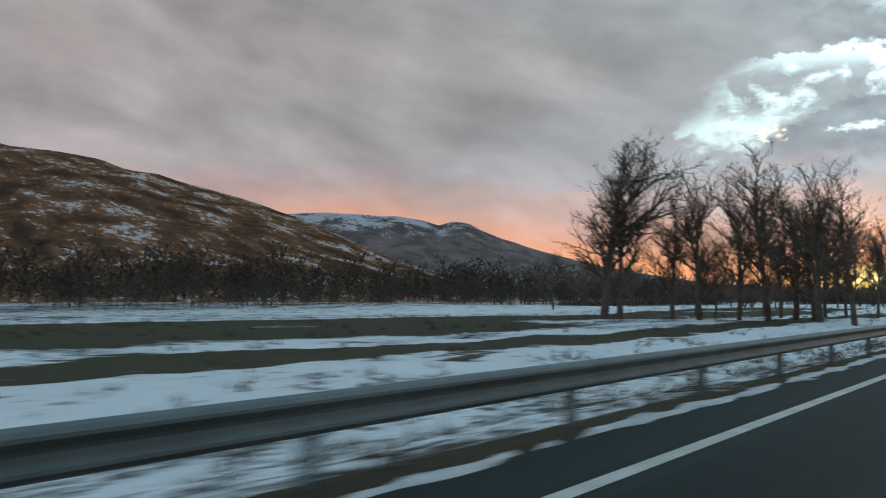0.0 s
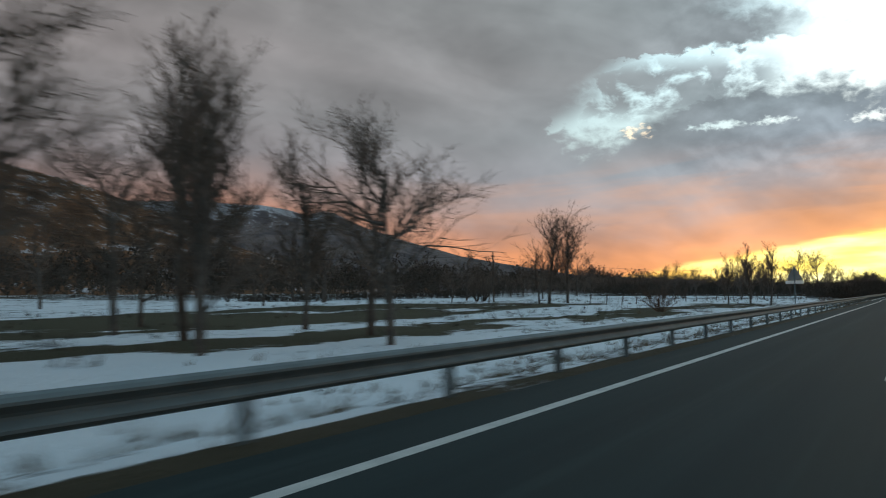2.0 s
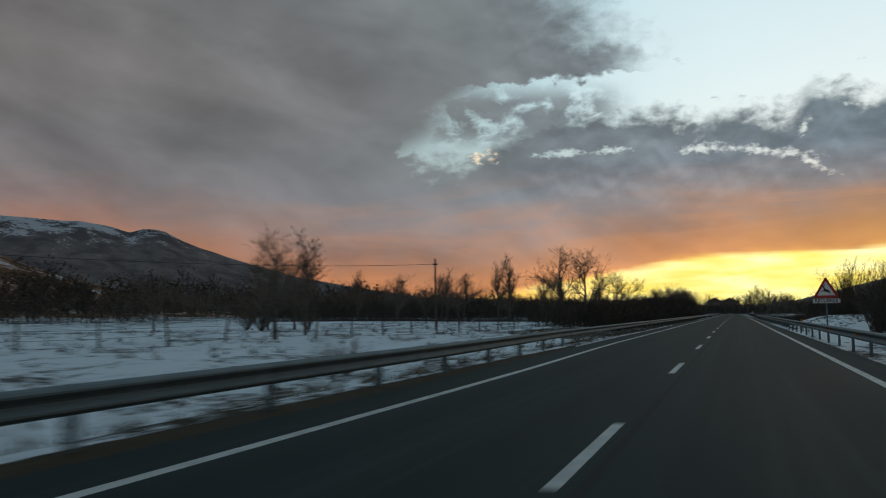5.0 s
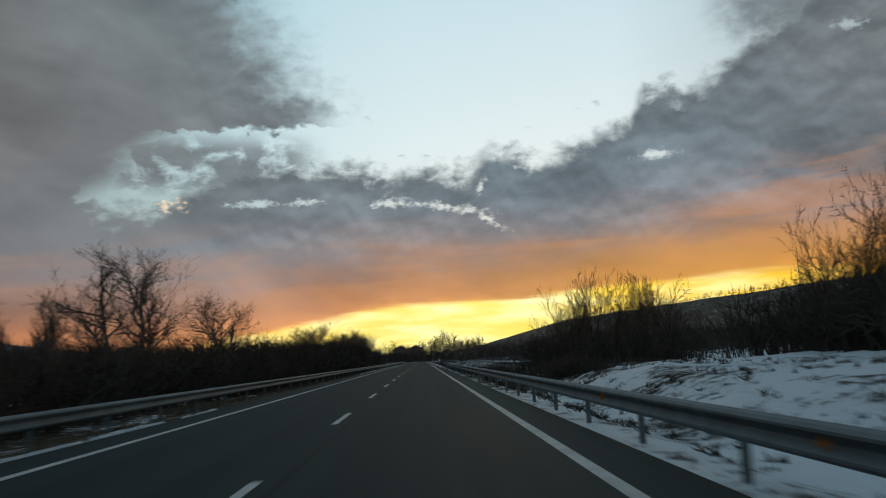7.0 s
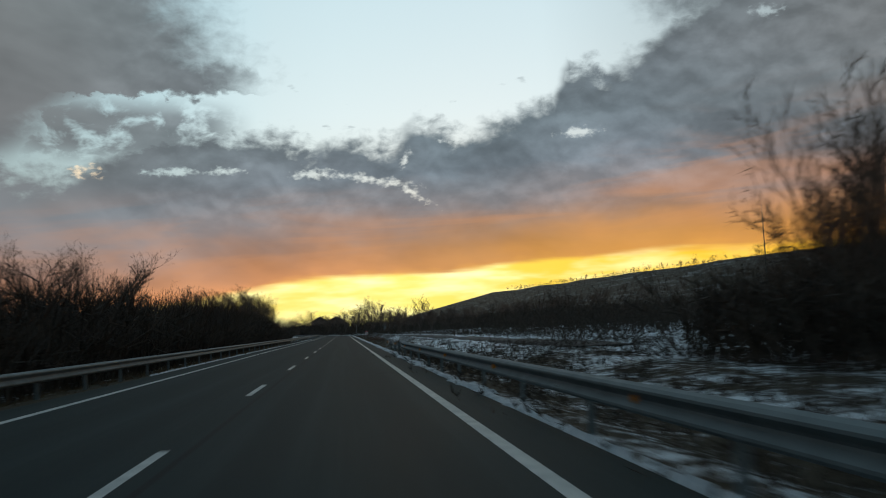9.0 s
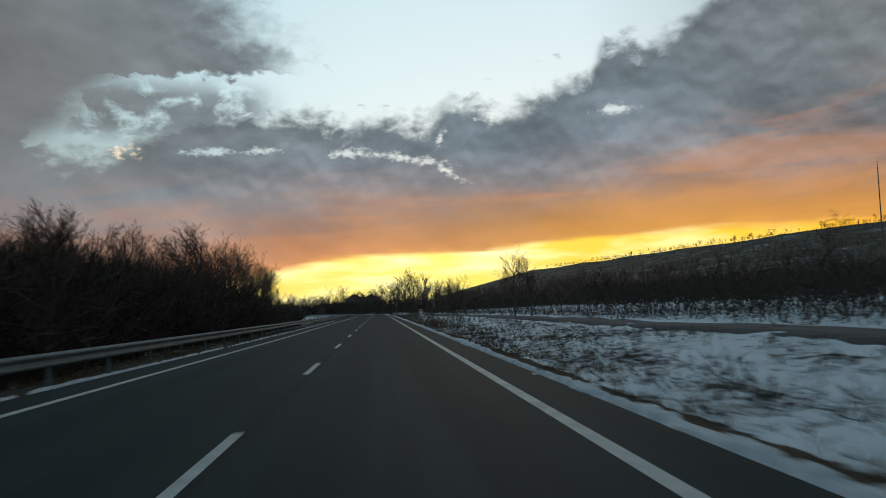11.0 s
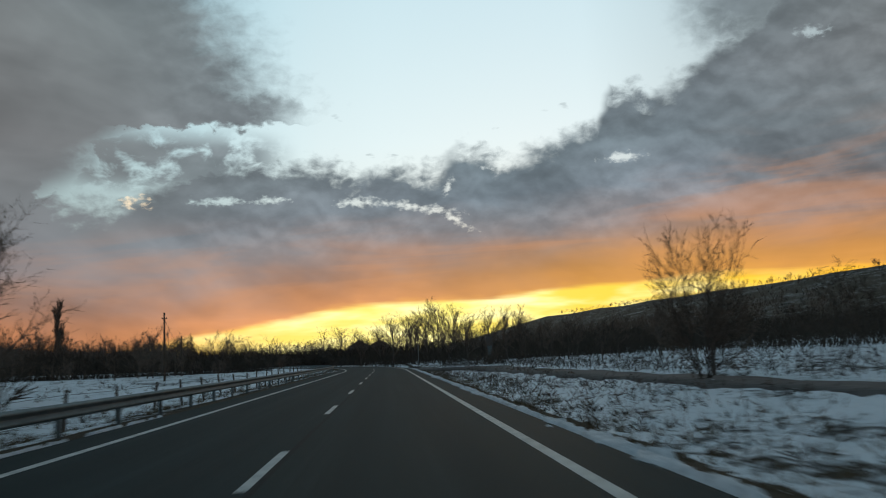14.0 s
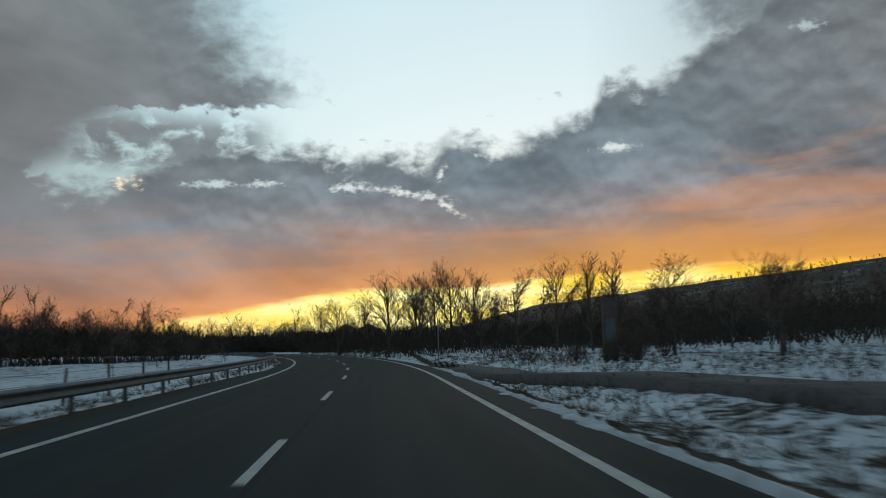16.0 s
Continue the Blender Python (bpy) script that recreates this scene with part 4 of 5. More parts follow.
woods("valley_woods", scatter(1550, -260, -130, -260, 900, 9, 16, 1), "dark belt of bare woods at the valley's foot", SHRUB, 61, r=0.4, coarse=True)
woods("field_edge_woods", scatter(360, -130, -62, 88, 420, 5, 9, 2), "bare brown trees along the far field edge", TWIG, 62, r=0.07)
woods("field_hedge", scatter(420, -112, -92, -260, 110, 3, 6, 12), "dark hedge across the snowy field", SHRUB, 69, r=0.12, coarse=True)
woods("bend_woods", scatter(560, -200, 220, 520, 900, 8, 14, 3, lambda x, y: abs(x - centre(y)) > 12), "bare woods beyond the bend of the road", TWIG, 63, r=0.09)
woods("bend_thicket", scatter(420, 12, 120, 385, 560, 3, 7, 4, lambda x, y: x - centre(y) > 10), "dense dark brush on the outside of the bend", SHRUB, 64, r=0.14, coarse=True)
woods("left_bend_woods", scatter(480, -150, -30, 345, 640, 5.5, 10.5, 5, lambda x, y: x - centre(y) < -12 - max(0.0, 430 - y) * 0.6), "bare brush and trees beyond the snowy field", TWIG, 65, r=0.09)
woods("hillside_brush", scatter(2000, 75, 590, 120, 2400, 2.0, 4.8, 6), "bare brush scattered over the snowy hillside", SHRUB, 66, r=0.2, coarse=True)
woods("hill_foot_woods", scatter(900, 48, 110, 40, 640, 3.0, 6.5, 8), "belt of dark saplings at the hill's foot", SHRUB, 67, r=0.07, coarse=True)
woods("ridge_trees", scatter(220, 545, 600, 600, 3000, 6, 14, 9), "small bare trees along the ridge line", TWIG, 68, r=0.12)


def thicket(name, label, mat, n, seed, spot, r=0.02, lean=0.35, far=False):
    """A tangle of thin stems; spot gives x, y and a height for each."""
    g = np.random.default_rng(seed)
    segs, stems = [], []
    for i in range(n):
        x, y, h = spot(g)
        z = ground_z(x, y) - 0.05
        p = np.array([x, y, z])
        d = unit(np.array([g.normal() * lean, g.normal() * lean, 1.0]))
        for s in range(3):
            q = p + d * h / 3
            stems.append((*p, *q, r * (1 - s * 0.28), r * (0.72 - s * 0.26)))
            if s:
                for b in range(3):
                    e = unit(d + g.normal(size=3) * 0.6)
                    segs.append((*p, *(p + e * h * 0.35), r * 0.9, 0))
            p = q
            d = unit(d + g.normal(size=3) * 0.2)
    v, f = blades(stems) if far else sticks(stems, 3)
    w, h = blades(segs)
    f += [[i + len(v) for i in q] for q in h]
    ob = new(name, mesh_of(name, v + w, f, mat))
    tagged(ob, label, "thicket", kind="stuff")


thicket("thicket", "dense dark bramble and brushwood along the barrier", SHRUB, 9000, 71,
        lambda g: ((lambda y, d: (-8.3 - d * 9.0 - 1.5 * (1 - soft(y, 50, 90)) - 0.8 * soft(y, 165, 185), y, (2.4 + 2.8 * g.random()) * (0.6 + 0.4 * soft(y, 60, 120)) * (1 - 0.38 * soft(y, 214, 232))))(38 + 224 * g.random(), g.random() ** 1.5)), 0.035)
thicket("field_thicket", "dark brushwood between field and barrier", SHRUB, 5200, 75, lambda g: (-11 - 72 * g.random(), 86 + 42 * g.random(), 2.4 + 3.0 * g.random()), 0.045, far=True)
thicket("slope_thicket", "dense dark belt of brush at the slope's foot", SHRUB, 6000, 76, lambda g: ((lambda y: (28 + 20 * (1 - soft(y, 330, 390)) + 9 * noise.noise((y * 0.07, 3.0, 1.0)) + 40 * g.random() ** 0.9, y, 2.5 + 3.0 * g.random()))(240 + 295 * g.random() ** 0.8)), 0.07, far=True)
thicket("bank_thicket", "patches of dark brush in the snow", SHRUB, 3200, 77, lambda g: ((lambda a, b: (24 + 10 * (a % 4) + g.normal() * 3.0, 92 + 17 * (a // 4) + g.normal() * 4.0, 1.5 + 2.5 * g.random()))(int(g.integers(0, 32)), 0)), 0.05, far=True)
thicket("bend_brush", "dark underbrush below the roadside trees", SHRUB, 2600, 78, lambda g: ((lambda y: (max(7.0 + centre(y), -3 + centre(y) + 10) + 45 * g.random(), y, 1.5 + 2.2 * g.random()))(392 + 80 * g.random())), 0.07, far=True)
thicket("hill_thicket", "dense dark brush beside the snow bank", SHRUB, 3200, 72, lambda g: ((lambda f: ((15.5 + 17 * g.random(), 40 + 15 * g.random(), 2.0 + 1.6 * g.random()) if f else (12.5 + 13 * g.random(), 88 + 17 * g.random(), 1.6 + 1.9 * g.random())))(g.random() < 0.5)), 0.035)
thicket("meadow_hedge", "low dark hedge across the snowy meadow", SHRUB, 1200, 86, lambda g: ((lambda u: (-96 + 24 * u + g.normal() * 0.8, -34 + 36 * u + g.normal() * 0.8, 0.9 + 1.1 * g.random()))(g.random())), 0.05, far=True)
thicket("verge_thicket", "dark brush between barrier and field", SHRUB, 900, 79, lambda g: ((lambda a: (7.4 + 2.9 * (a % 3) + g.normal() * 0.9, 63 + 5.5 * (a // 3) + g.normal() * 1.2, 0.35 + 0.7 * g.random()))(int(g.integers(0, 15)))), 0.025)
thicket("far_underbrush", "dark underbrush closing the view beyond the bend", SHRUB, 5200, 80, lambda g: ((lambda y: (centre(y) + 16 * (1 if g.random() > 0.45 else -1) + g.normal() * 1.0, y, 2.5 + 3.0 * g.random()))(470 + 130 * g.random()) if g.random() > 0.6 else (-170 + 190 * g.random(), 520 + 60 * g.random(), 3.5 + 3.5 * g.random())), 0.2, far=True)
thicket("field_belt", "dark brush belt closing the snowy field", SHRUB, 4600, 88, lambda g: ((lambda u, w: (-22 - 120 * u ** 1.2 - 4 * w, 425 - 85 * u ** 0.45 + 16 * w, 2.6 + 3.0 * g.random()))(g.random(), g.random())), 0.07, far=True)
thicket("verge_scrub", "low dark scrub dotting the snow behind the barrier", SHRUB, 3600, 89, lambda g: ((lambda a: (5.6 + 3.1 * (a % 5) + g.normal() * 0.8, 80 + 4.6 * (a // 5) + g.normal() * 1.1, 0.25 + 0.55 * g.random()))(int(g.integers(0, 60)))), 0.014, 0.6, far=True)
thicket("verge_clump", "low dark bramble clump just behind the barrier", SHRUB, 280, 94, lambda g: (10.4 + g.normal() * 0.9, 66.5 + g.normal() * 1.8, 0.35 + 0.6 * g.random()), 0.02)
thicket("tall_thicket", "tall black tangle of brush behind the barrier", SHRUB, 2600, 95, lambda g: (-11.5 - 7 * g.random(), 166 + 44 * g.random(), 3.6 + 2.6 * g.random()), 0.04, far=True)
thicket("lane_scrub", "low dark scrub on the snow between road and lane", SHRUB, 3000, 91, lambda g: ((lambda a: (6.4 + 1.9 * (a % 3) + 0.7 * math.sin(a * 2.3) + g.normal() * 0.45, 140 + 4.3 * (a // 3) + 1.7 * math.sin(a * 1.7) + g.normal() * 0.8, 0.2 + 0.45 * g.random()))(int(g.integers(0, 150)))), 0.010, 0.6, far=True)
thicket("lane_hedge", "ragged brown brush along the lane's far edge", SHRUB, 2600, 92, lambda g: ((lambda y: (17.4 - 3.6 * soft(y, 215, 312) - 5.0 * soft(y, 318, 352) + abs(g.normal()) * 2.0, y + 3.0 * math.sin(y), 0.4 + 1.1 * g.random()))(130 + 235 * g.random())), 0.014, 0.5, far=True)
thicket("sign_brush", "dark brown brush in front of the kilometre marker", REDTWIG, 240, 93, lambda g: ((lambda y: (5.9 + 1.9 * g.random(), y, 0.35 + 0.55 * g.random()))(205 + 24 * g.random())), 0.010, 0.6)
thicket("bank_brush", "dark brush closing in on the snow bank", SHRUB, 2600, 87, lambda g: ((lambda y: (6.6 + 0.22 * y + 11 * g.random() ** 1.4, y, 1.8 + 1.7 * g.random()))(9 + 36 * g.random())), 0.035)
thicket("russet_brush", "low russet brush in the snow", REDTWIG, 500, 73, lambda g: (6.6 + abs(g.normal()) * 2.0, 150 + 170 * g.random(), 0.35 + 0.4 * g.random()), 0.008, 0.6)


def tufts(name, label, mat, n, seed, spot, h0, h1, r):
    """Clumps of thin blades; spot gives x and y for each clump."""
    g = np.random.default_rng(seed)
    segs = []
    for i in range(n):
        x, y = spot(g)
        z = ground_z(x, y) - 0.03
        h = h0 + (h1 - h0) * g.random()
        for b in range(9):
            o = g.normal(size=2) * 0.35 * h
            t = g.normal(size=2) * 0.55 * h
            segs.append((x + o[0], y + o[1], z, x + o[0] + t[0], y + o[1] + t[1], z + h * (0.6 + 0.5 * g.random()), r, 0))
    v, f = blades(segs)
    tagged(new(name, mesh_of(name, v, f, mat)), label, "grass", kind="stuff")


tufts("dry_grass", "dry brown grass tufts poking through the snow", GRASS, 5200, 81, lambda g: (-5.3 - abs(g.normal()) * 3.2, -215 + 640 * g.random()), 0.10, 0.32, 0.012)
tufts("verge_grass", "dry grass and weeds on the snowy verge", GRASS, 1700, 82, lambda g: (5.2 + abs(g.normal()) * 1.6, 95 + 285 * g.random()), 0.10, 0.34, 0.012)
tufts("dark_weeds", "dark weed clumps in the snow", SHRUB, 2200, 83, lambda g: (6.5 + 30 * g.random() ** 1.4, 90 + 300 * g.random()), 0.08, 0.30, 0.016)
tufts("bank_weeds", "dark weeds and clods showing through the snow bank", SHRUB, 900, 85, lambda g: (5.2 + 6.5 * g.random() ** 1.6, 20 + 46 * (1 - g.random() ** 1.8)), 0.06, 0.22, 0.02)
tufts("field_weeds", "dark weed clumps in the snowy field", SHRUB, 1800, 84, lambda g: (-8 - 45 * g.random(), -200 + 520 * g.random()), 0.15, 0.5, 0.018)

woods("field_saplings", scatter(90, -60, -11, 285, 420, 1.6, 4.2, 14, lambda x, y: x - centre(y) < -9), "thin bare saplings scattered in the snowy field", TWIG, 70, r=0.02)
woods("lane_saplings", scatter(230, 17, 42, 130, 370, 1.8, 4.8, 15), "thin bare saplings beyond the lane", SHRUB, 71, r=0.035)


# ================= mountains =================
def mountain(name, crest, dist, depth, mat, label, seed, wob, foot=-10.0):
    """A range at some distance: crest gives azimuth and elevation in degrees; slopes fall to both sides."""
    azs = [c[0] for c in crest]
    verts, faces = [], []
    na, nd = 150, 26
    for j in range(nd):
        f = j / (nd - 1)
        for i in range(na):
            az = azs[0] + (azs[-1] - azs[0]) * i / (na - 1)
            el = float(np.interp(az, azs, [c[1] for c in crest]))
            top = dist * math.tan(radians(el))
            shape = 1 - abs(2 * f - 1) ** 1.25
            d = dist + (f - 0.5) * depth
            x, y = d * math.sin(radians(az)), d * math.cos(radians(az)) - 100
            n1 = noise.fractal((x / wob, y / wob, seed), 0.9, 2.1, 5)
            ridge = abs(noise.noise((x / wob * 2.2, y / wob * 2.2, seed + 3)))
            z = foot + (top - foot) * shape + (n1 * 0.10 - ridge * 0.12) * top * (1 - 0.8 * (1 - abs(2 * f - 1)) ** 3) * shape
            verts.append((x, y, z))
    for j in range(nd - 1):
        for i in range(na - 1):
            faces.append((j * na + i, j * na + i + 1, (j + 1) * na + i + 1, (j + 1) * na + i))
    ob = new(name, mesh_of(name, verts, faces, mat, True))
    tagged(ob, label, "mountain", kind="structure")


mountain("mountain_near", [(-110, 9), (-80, 11.5), (-62, 9.8), (-57, 8.6), (-52, 7.2), (-47, 5.4), (-43, 3.6), (-39, 2.3), (-34, 1.3), (-28, 0.3)], 1500, 1300, HILLSIDE, "brown brush-covered hillside with snow patches", 11, 260)
mountain("mountain_far", [(-70, 6.2), (-56, 6.6), (-48, 6.3), (-44, 6.35), (-40.8, 6.2), (-39, 5.95), (-38, 5.6), (-37, 5.85), (-36, 5.7), (-35, 5.15), (-33.6, 4.55), (-30.6, 3.6), (-27.6, 2.75), (-25, 2.25), (-20, 1.4), (-14, 1.0), (-8, 0.4)], 3600, 1800, SIERRA, "dusky mountain range with snow on its upper slopes", 17, 700)


# ================= signs =================
def rounded(points, r, n=4):
    """Rounds the corners of an outline."""
    out = []
    k = len(points)
    for i in range(k):
        p0, p1, p2 = (Vector(points[(i + j - 1) % k]) for j in range(3))
        a, b = (p0 - p1).normalized(), (p2 - p1).normalized()
        half = a.angle(b) / 2
        t = r / math.tan(half)
        c = p1 + (a + b).normalized() * (r / math.sin(half))
        s, e = p1 + a * t - c, p1 + b * t - c
        for j in range(n + 1):
            q = s.lerp(e, j / n).normalized() * r
            out.append(tuple(c + q))
    return out


def letters(txt, size, mat, parent, at):
    cu = bpy.data.curves.new("lettering", "FONT")
    cu.body, cu.size, cu.align_x, cu.align_y, cu.extrude = txt, size, "CENTER", "CENTER", 0.002
    cu.space_character = 1.16
    cu.offset = 0.006 * size / 0.2
    tmp = bpy.data.objects.new("lettering_source", cu)
    scene.collection.objects.link(tmp)
    me = bpy.data.meshes.new_from_object(tmp.evaluated_get(bpy.context.evaluated_depsgraph_get()))
    bpy.data.objects.remove(tmp)
    me.materials.clear()
    me.materials.append(mat)
    return piece("lettering", me, parent, at, "black capital lettering")


def deer():
    """A leaping deer as a plain flat pictogram outline."""
    return [(-0.30, -0.06), (-0.22, 0.00), (-0.13, -0.01), (-0.15, 0.12), (-0.17, 0.20), (-0.22, 0.21), (-0.21, 0.25), (-0.15, 0.28), (-0.19, 0.37), (-0.15, 0.35), (-0.13, 0.29), (-0.10, 0.36), (-0.05, 0.40), (-0.10, 0.27),
            (-0.08, 0.17), (-0.04, 0.09), (0.09, 0.04), (0.16, 0.00), (0.21, 0.02), (0.20, -0.05), (0.25, -0.16), (0.28, -0.31), (0.23, -0.20), (0.14, -0.14), (0.02, -0.09), (-0.08, -0.08), (-0.16, -0.06), (-0.21, -0.05), (-0.25, -0.10)]


def warning_sign(x, y, top, turn, panel, label):
    """Triangular warning sign on a steel post, optionally with a word plate below."""
    gz = ground_z(x, y)
    sign = new("road_sign")
    sign.matrix_basis = pose(x, y, gz, 0, 0, turn)
    tagged(sign, label, "road sign")
    h = top - gz
    side, hgt = 1.27, 1.10
    zb = h - hgt
    tri = [(-side / 2, zb), (side / 2, zb), (0, h)]
    part("backing", prism(rounded(tri, 0.05), 0.03), SIGNBACK, sign, at=pose(0, 0.02, 0))
    red = part("border", prism(rounded(tri, 0.05), 0.006), RED, sign, "red border", pose(0, 0.0, 0))
    inner = [(-side / 2 + 0.20, zb + 0.115), (side / 2 - 0.20, zb + 0.115), (0, h - 0.23)]
    face = part("face", prism(rounded(inner, 0.02), 0.006), WHITE, sign, "white face", pose(0, -0.005, 0))
    bm = prism([(0.80 * a, 0.80 * b + zb + 0.38) for a, b in deer()], 0.004)
    bmesh.ops.triangulate(bm, faces=bm.faces[:])
    part("pictogram", bm, BLACK, face, "black leaping deer", pose(0, -0.005, 0))
    bm = bmesh.new()
    box(bm, 0.08, 0.06, h + 0.45, (0, 0.085, (h - 0.45) / 2 - 0.05), 0.006)
    part("post", bm, GALV, sign)
    for z in (zb + 0.15, zb + 0.75):
        bm = bmesh.new()
        box(bm, 0.16, 0.02, 0.05, (0, 0.05, z), 0.004)
        part("clamp", bm, GALV, sign)
    if panel:
        zc = zb - 0.17
        plate = part("plate", prism(rounded([(-0.67, zc - 0.125), (0.67, zc - 0.125), (0.67, zc + 0.125), (-0.67, zc + 0.125)], 0.03), 0.02), WHITE, sign, "white word plate", pose(0, 0.03, 0))
        for sx, sz, ox, oz in ((1.30, 0.016, 0, 0.105), (1.30, 0.016, 0, -0.105), (0.016, 0.20, -0.642, 0), (0.016, 0.20, 0.642, 0)):
            bm = bmesh.new()
            box(bm, sx, 0.003, sz, (ox, 0.018, zc + oz))
            part("plate_rim", bm, BLACK, plate, at=pose(0, -0.03, 0))
        letters("RECUERDE", 0.205, BLACK, plate, pose(0, -0.013, zc, 90, 0, 0))


warning_sign(5.75, 2.5, 3.02, 2, True, "red and white triangular deer warning sign with word plate")
warning_sign(-8.0, -69.6, 3.3, 180, True, "triangular warning sign seen from its grey back")


def small_sign():
    """Kilometre marker: red head plate over a white panel in a red rim."""
    x, y = 5.9, 231.8
    gz = ground_z(x, y)
    s = new("marker_sign")
    s.matrix_basis = pose(x, y, gz, 0, 0, 3)
    tagged(s, "white kilometre marker with red head plate in snow", "road sign")
    z = 0.80 - gz
    panel = part("panel", prism(rounded([(-0.225, z - 0.24), (0.225, z - 0.24), (0.225, z + 0.24), (-0.225, z + 0.24)], 0.02), 0.014), RED, s, "red panel rim")
    part("face", prism(rounded([(-0.2, z - 0.215), (0.2, z - 0.215), (0.2, z + 0.215), (-0.2, z + 0.215)], 0.015), 0.005), WHITE, panel, "white face", pose(0, -0.010, 0))
    header = part("header", prism(rounded([(-0.225, z + 0.26), (0.225, z + 0.26), (0.225, z + 0.42), (-0.225, z + 0.42)], 0.015), 0.014), RED, s, "red head plate")
    part("header_bar", prism([(-0.13, z + 0.31), (0.13, z + 0.31), (0.13, z + 0.37), (-0.13, z + 0.37)], 0.004), WHITE, header, "pale bar", pose(0, -0.010, 0))
    part("text_bar", prism([(-0.08, z + 0.09), (0.08, z + 0.09), (0.08, z + 0.15), (-0.08, z + 0.15)], 0.004), BLACK, panel, "black bar", pose(0, -0.016, 0))
    letters("169", 0.24, BLACK, panel, pose(0, -0.015, z - 0.07, 90, 0, 0))
    bm = bmesh.new()
    box(bm, 0.07, 0.04, z + 0.95, (0, 0.03, (z + 0.42) / 2 - 0.27), 0.005)
    part("post", bm, GALV, s)


small_sign()


def edge_marker():
    """Small yellow and black delineator plate on a stub behind the barrier."""
    x, y = 5.2, 13.4
    gz = ground_z(x, y)
    m = new("edge_marker")
    m.matrix_basis = pose(x, y, gz, 0, 0, -4) @ Matrix.Diagonal((0.75, 0.75, 0.92, 1))
    tagged(m, "small yellow and black marker plate behind barrier", "marker")
    z = 0.72 - gz
    part("plate", prism(rounded([(-0.09, z - 0.12), (0.09, z - 0.12), (0.09, z + 0.12), (-0.09, z + 0.12)], 0.012), 0.01), BLACK, m, "black plate")
    part("patch", prism([(-0.075, z - 0.10), (0.075, z - 0.10), (0.075, z + 0.05), (-0.075, z + 0.05)], 0.004), AMBER, m, "yellow reflective patch", pose(0, -0.008, 0))
    bm = bmesh.new()
    box(bm, 0.05, 0.03, z + 0.4, (0, 0.022, (z + 0.1) / 2 - 0.2), 0.004)
    part("stub", bm, GALV, m)


edge_marker()


def thin_post(x, y, h):
    gz = ground_z(x, y)
    p = new("marker_post")
    p.matrix_basis = pose(x, y, gz)
    tagged(p, "thin pale steel post at the lane's mouth", "post")
    part("shaft", tube(bmesh.new(), 0.05, 0.045, h + 0.3, Matrix.Translation((0, 0, -0.3)), 8), SIGNBACK, p)
    part("cap", tube(bmesh.new(), 0.058, 0.03, 0.05, Matrix.Translation((0, 0, h)), 8), GALV, p)


thin_post(6.2, 370.8, 3.4)


def pillar(x, y, h):
    """A grey upright service pillar with a cap and a door."""
    gz = ground_z(x, y)
    p = new("service_pillar")
    p.matrix_basis = pose(x, y, gz, 0, 0, -6)
    tagged(p, "tall weathered grey service pillar beside the lane", "pillar")
    bm = bmesh.new()
    box(bm, 0.8, 0.6, h + 0.3, (0, 0, (h - 0.3) / 2), 0.02)
    part("body", bm, PLASTER, p)
    bm = bmesh.new()
    box(bm, 0.9, 0.7, 0.09, (0, 0, h + 0.045), 0.02)
    part("cap", bm, PLASTER, p)
    bm = bmesh.new()
    box(bm, 0.55, 0.03, 1.3, (0, -0.31, h * 0.5), 0.008)
    part("door", bm, GALV, p)


pillar(14.8, 350.5, 3.5)


def drain():
    """Sloping bars over a drain's mouth in a concrete head wall."""
    x, y = 5.1, 346.0
    d = new("drain_grate")
    d.matrix_basis = pose(x + centre(y), y, 0.0, 0, 0, 8)
    tagged(d, "dark slanting bars of a roadside drain grate", "drain grate")
    bm = bmesh.new()
    box(bm, 1.5, 0.25, 0.65, (0, 0.35, -0.17), 0.02)
    part("head_wall", bm, CONCRETE, d)
    for i in range(4):
        bm = bmesh.new()
        box(bm, 0.1, 0.05, 0.75, (0, 0, 0), 0.008)
        part("bar", bm, BLACK, d, at=pose(-0.45 + 0.3 * i, 0.1, -0.06, -32, -18, 0))


drain()


# ================= poles and wires =================
def pole(x, y, top, r=0.11, arm=True):
    gz = ground_z(x, y)
    p = new("utility_pole")
    p.matrix_basis = pose(x, y, gz)
    tagged(p, "weathered wooden utility pole in the snowy field", "utility pole", "poles along the field")
    h = top - gz
    part("shaft", tube(bmesh.new(), r, r * 0.7, h + 0.4, Matrix.Translation((0, 0, -0.4)), 9), WOOD, p)
    if arm:
        bm = bmesh.new()
        box(bm, 0.5, 0.07, 0.08, (0, 0, h - 0.55), 0.01)
        part("crossarm", bm, WOOD, p)
        for ox in (-0.2, 0.2):
            part("insulator", tube(bmesh.new(), 0.035, 0.02, 0.12, Matrix.Translation((ox, 0, h - 0.51)), 8), GLASS, p)
    return Vector((x, y, top - 0.5))


def wire(a, b, sag):
    segs = []
    n = 22
    pts = [a.lerp(b, i / n) - Vector((0, 0, sag * 4 * (i / n) * (1 - i / n))) for i in range(n + 1)]
    for p, q in zip(pts, pts[1:]):
        segs.append((*p, *q, 0.016, 0.016))
    v, f = sticks(segs, 4)
    ob = new("overhead_wire", mesh_of("overhead_wire", v, f, WIRE))
    tagged(ob, "thin dark overhead cable between poles", "cable")


tops = [pole(-46.0, -44.0, 6.8), pole(-24.3, 26.5, 6.5)]
tops2 = [pole(-18.8, 318.8, 6.4), pole(-28.7, 368.2, 6.0)]
wire(tops2[0], tops2[1], 0.9)
wire(tops[0], tops[1], 1.2)
wire(tops[0], tops[0] + Vector((-45, -70, 0.5)), 1.0)


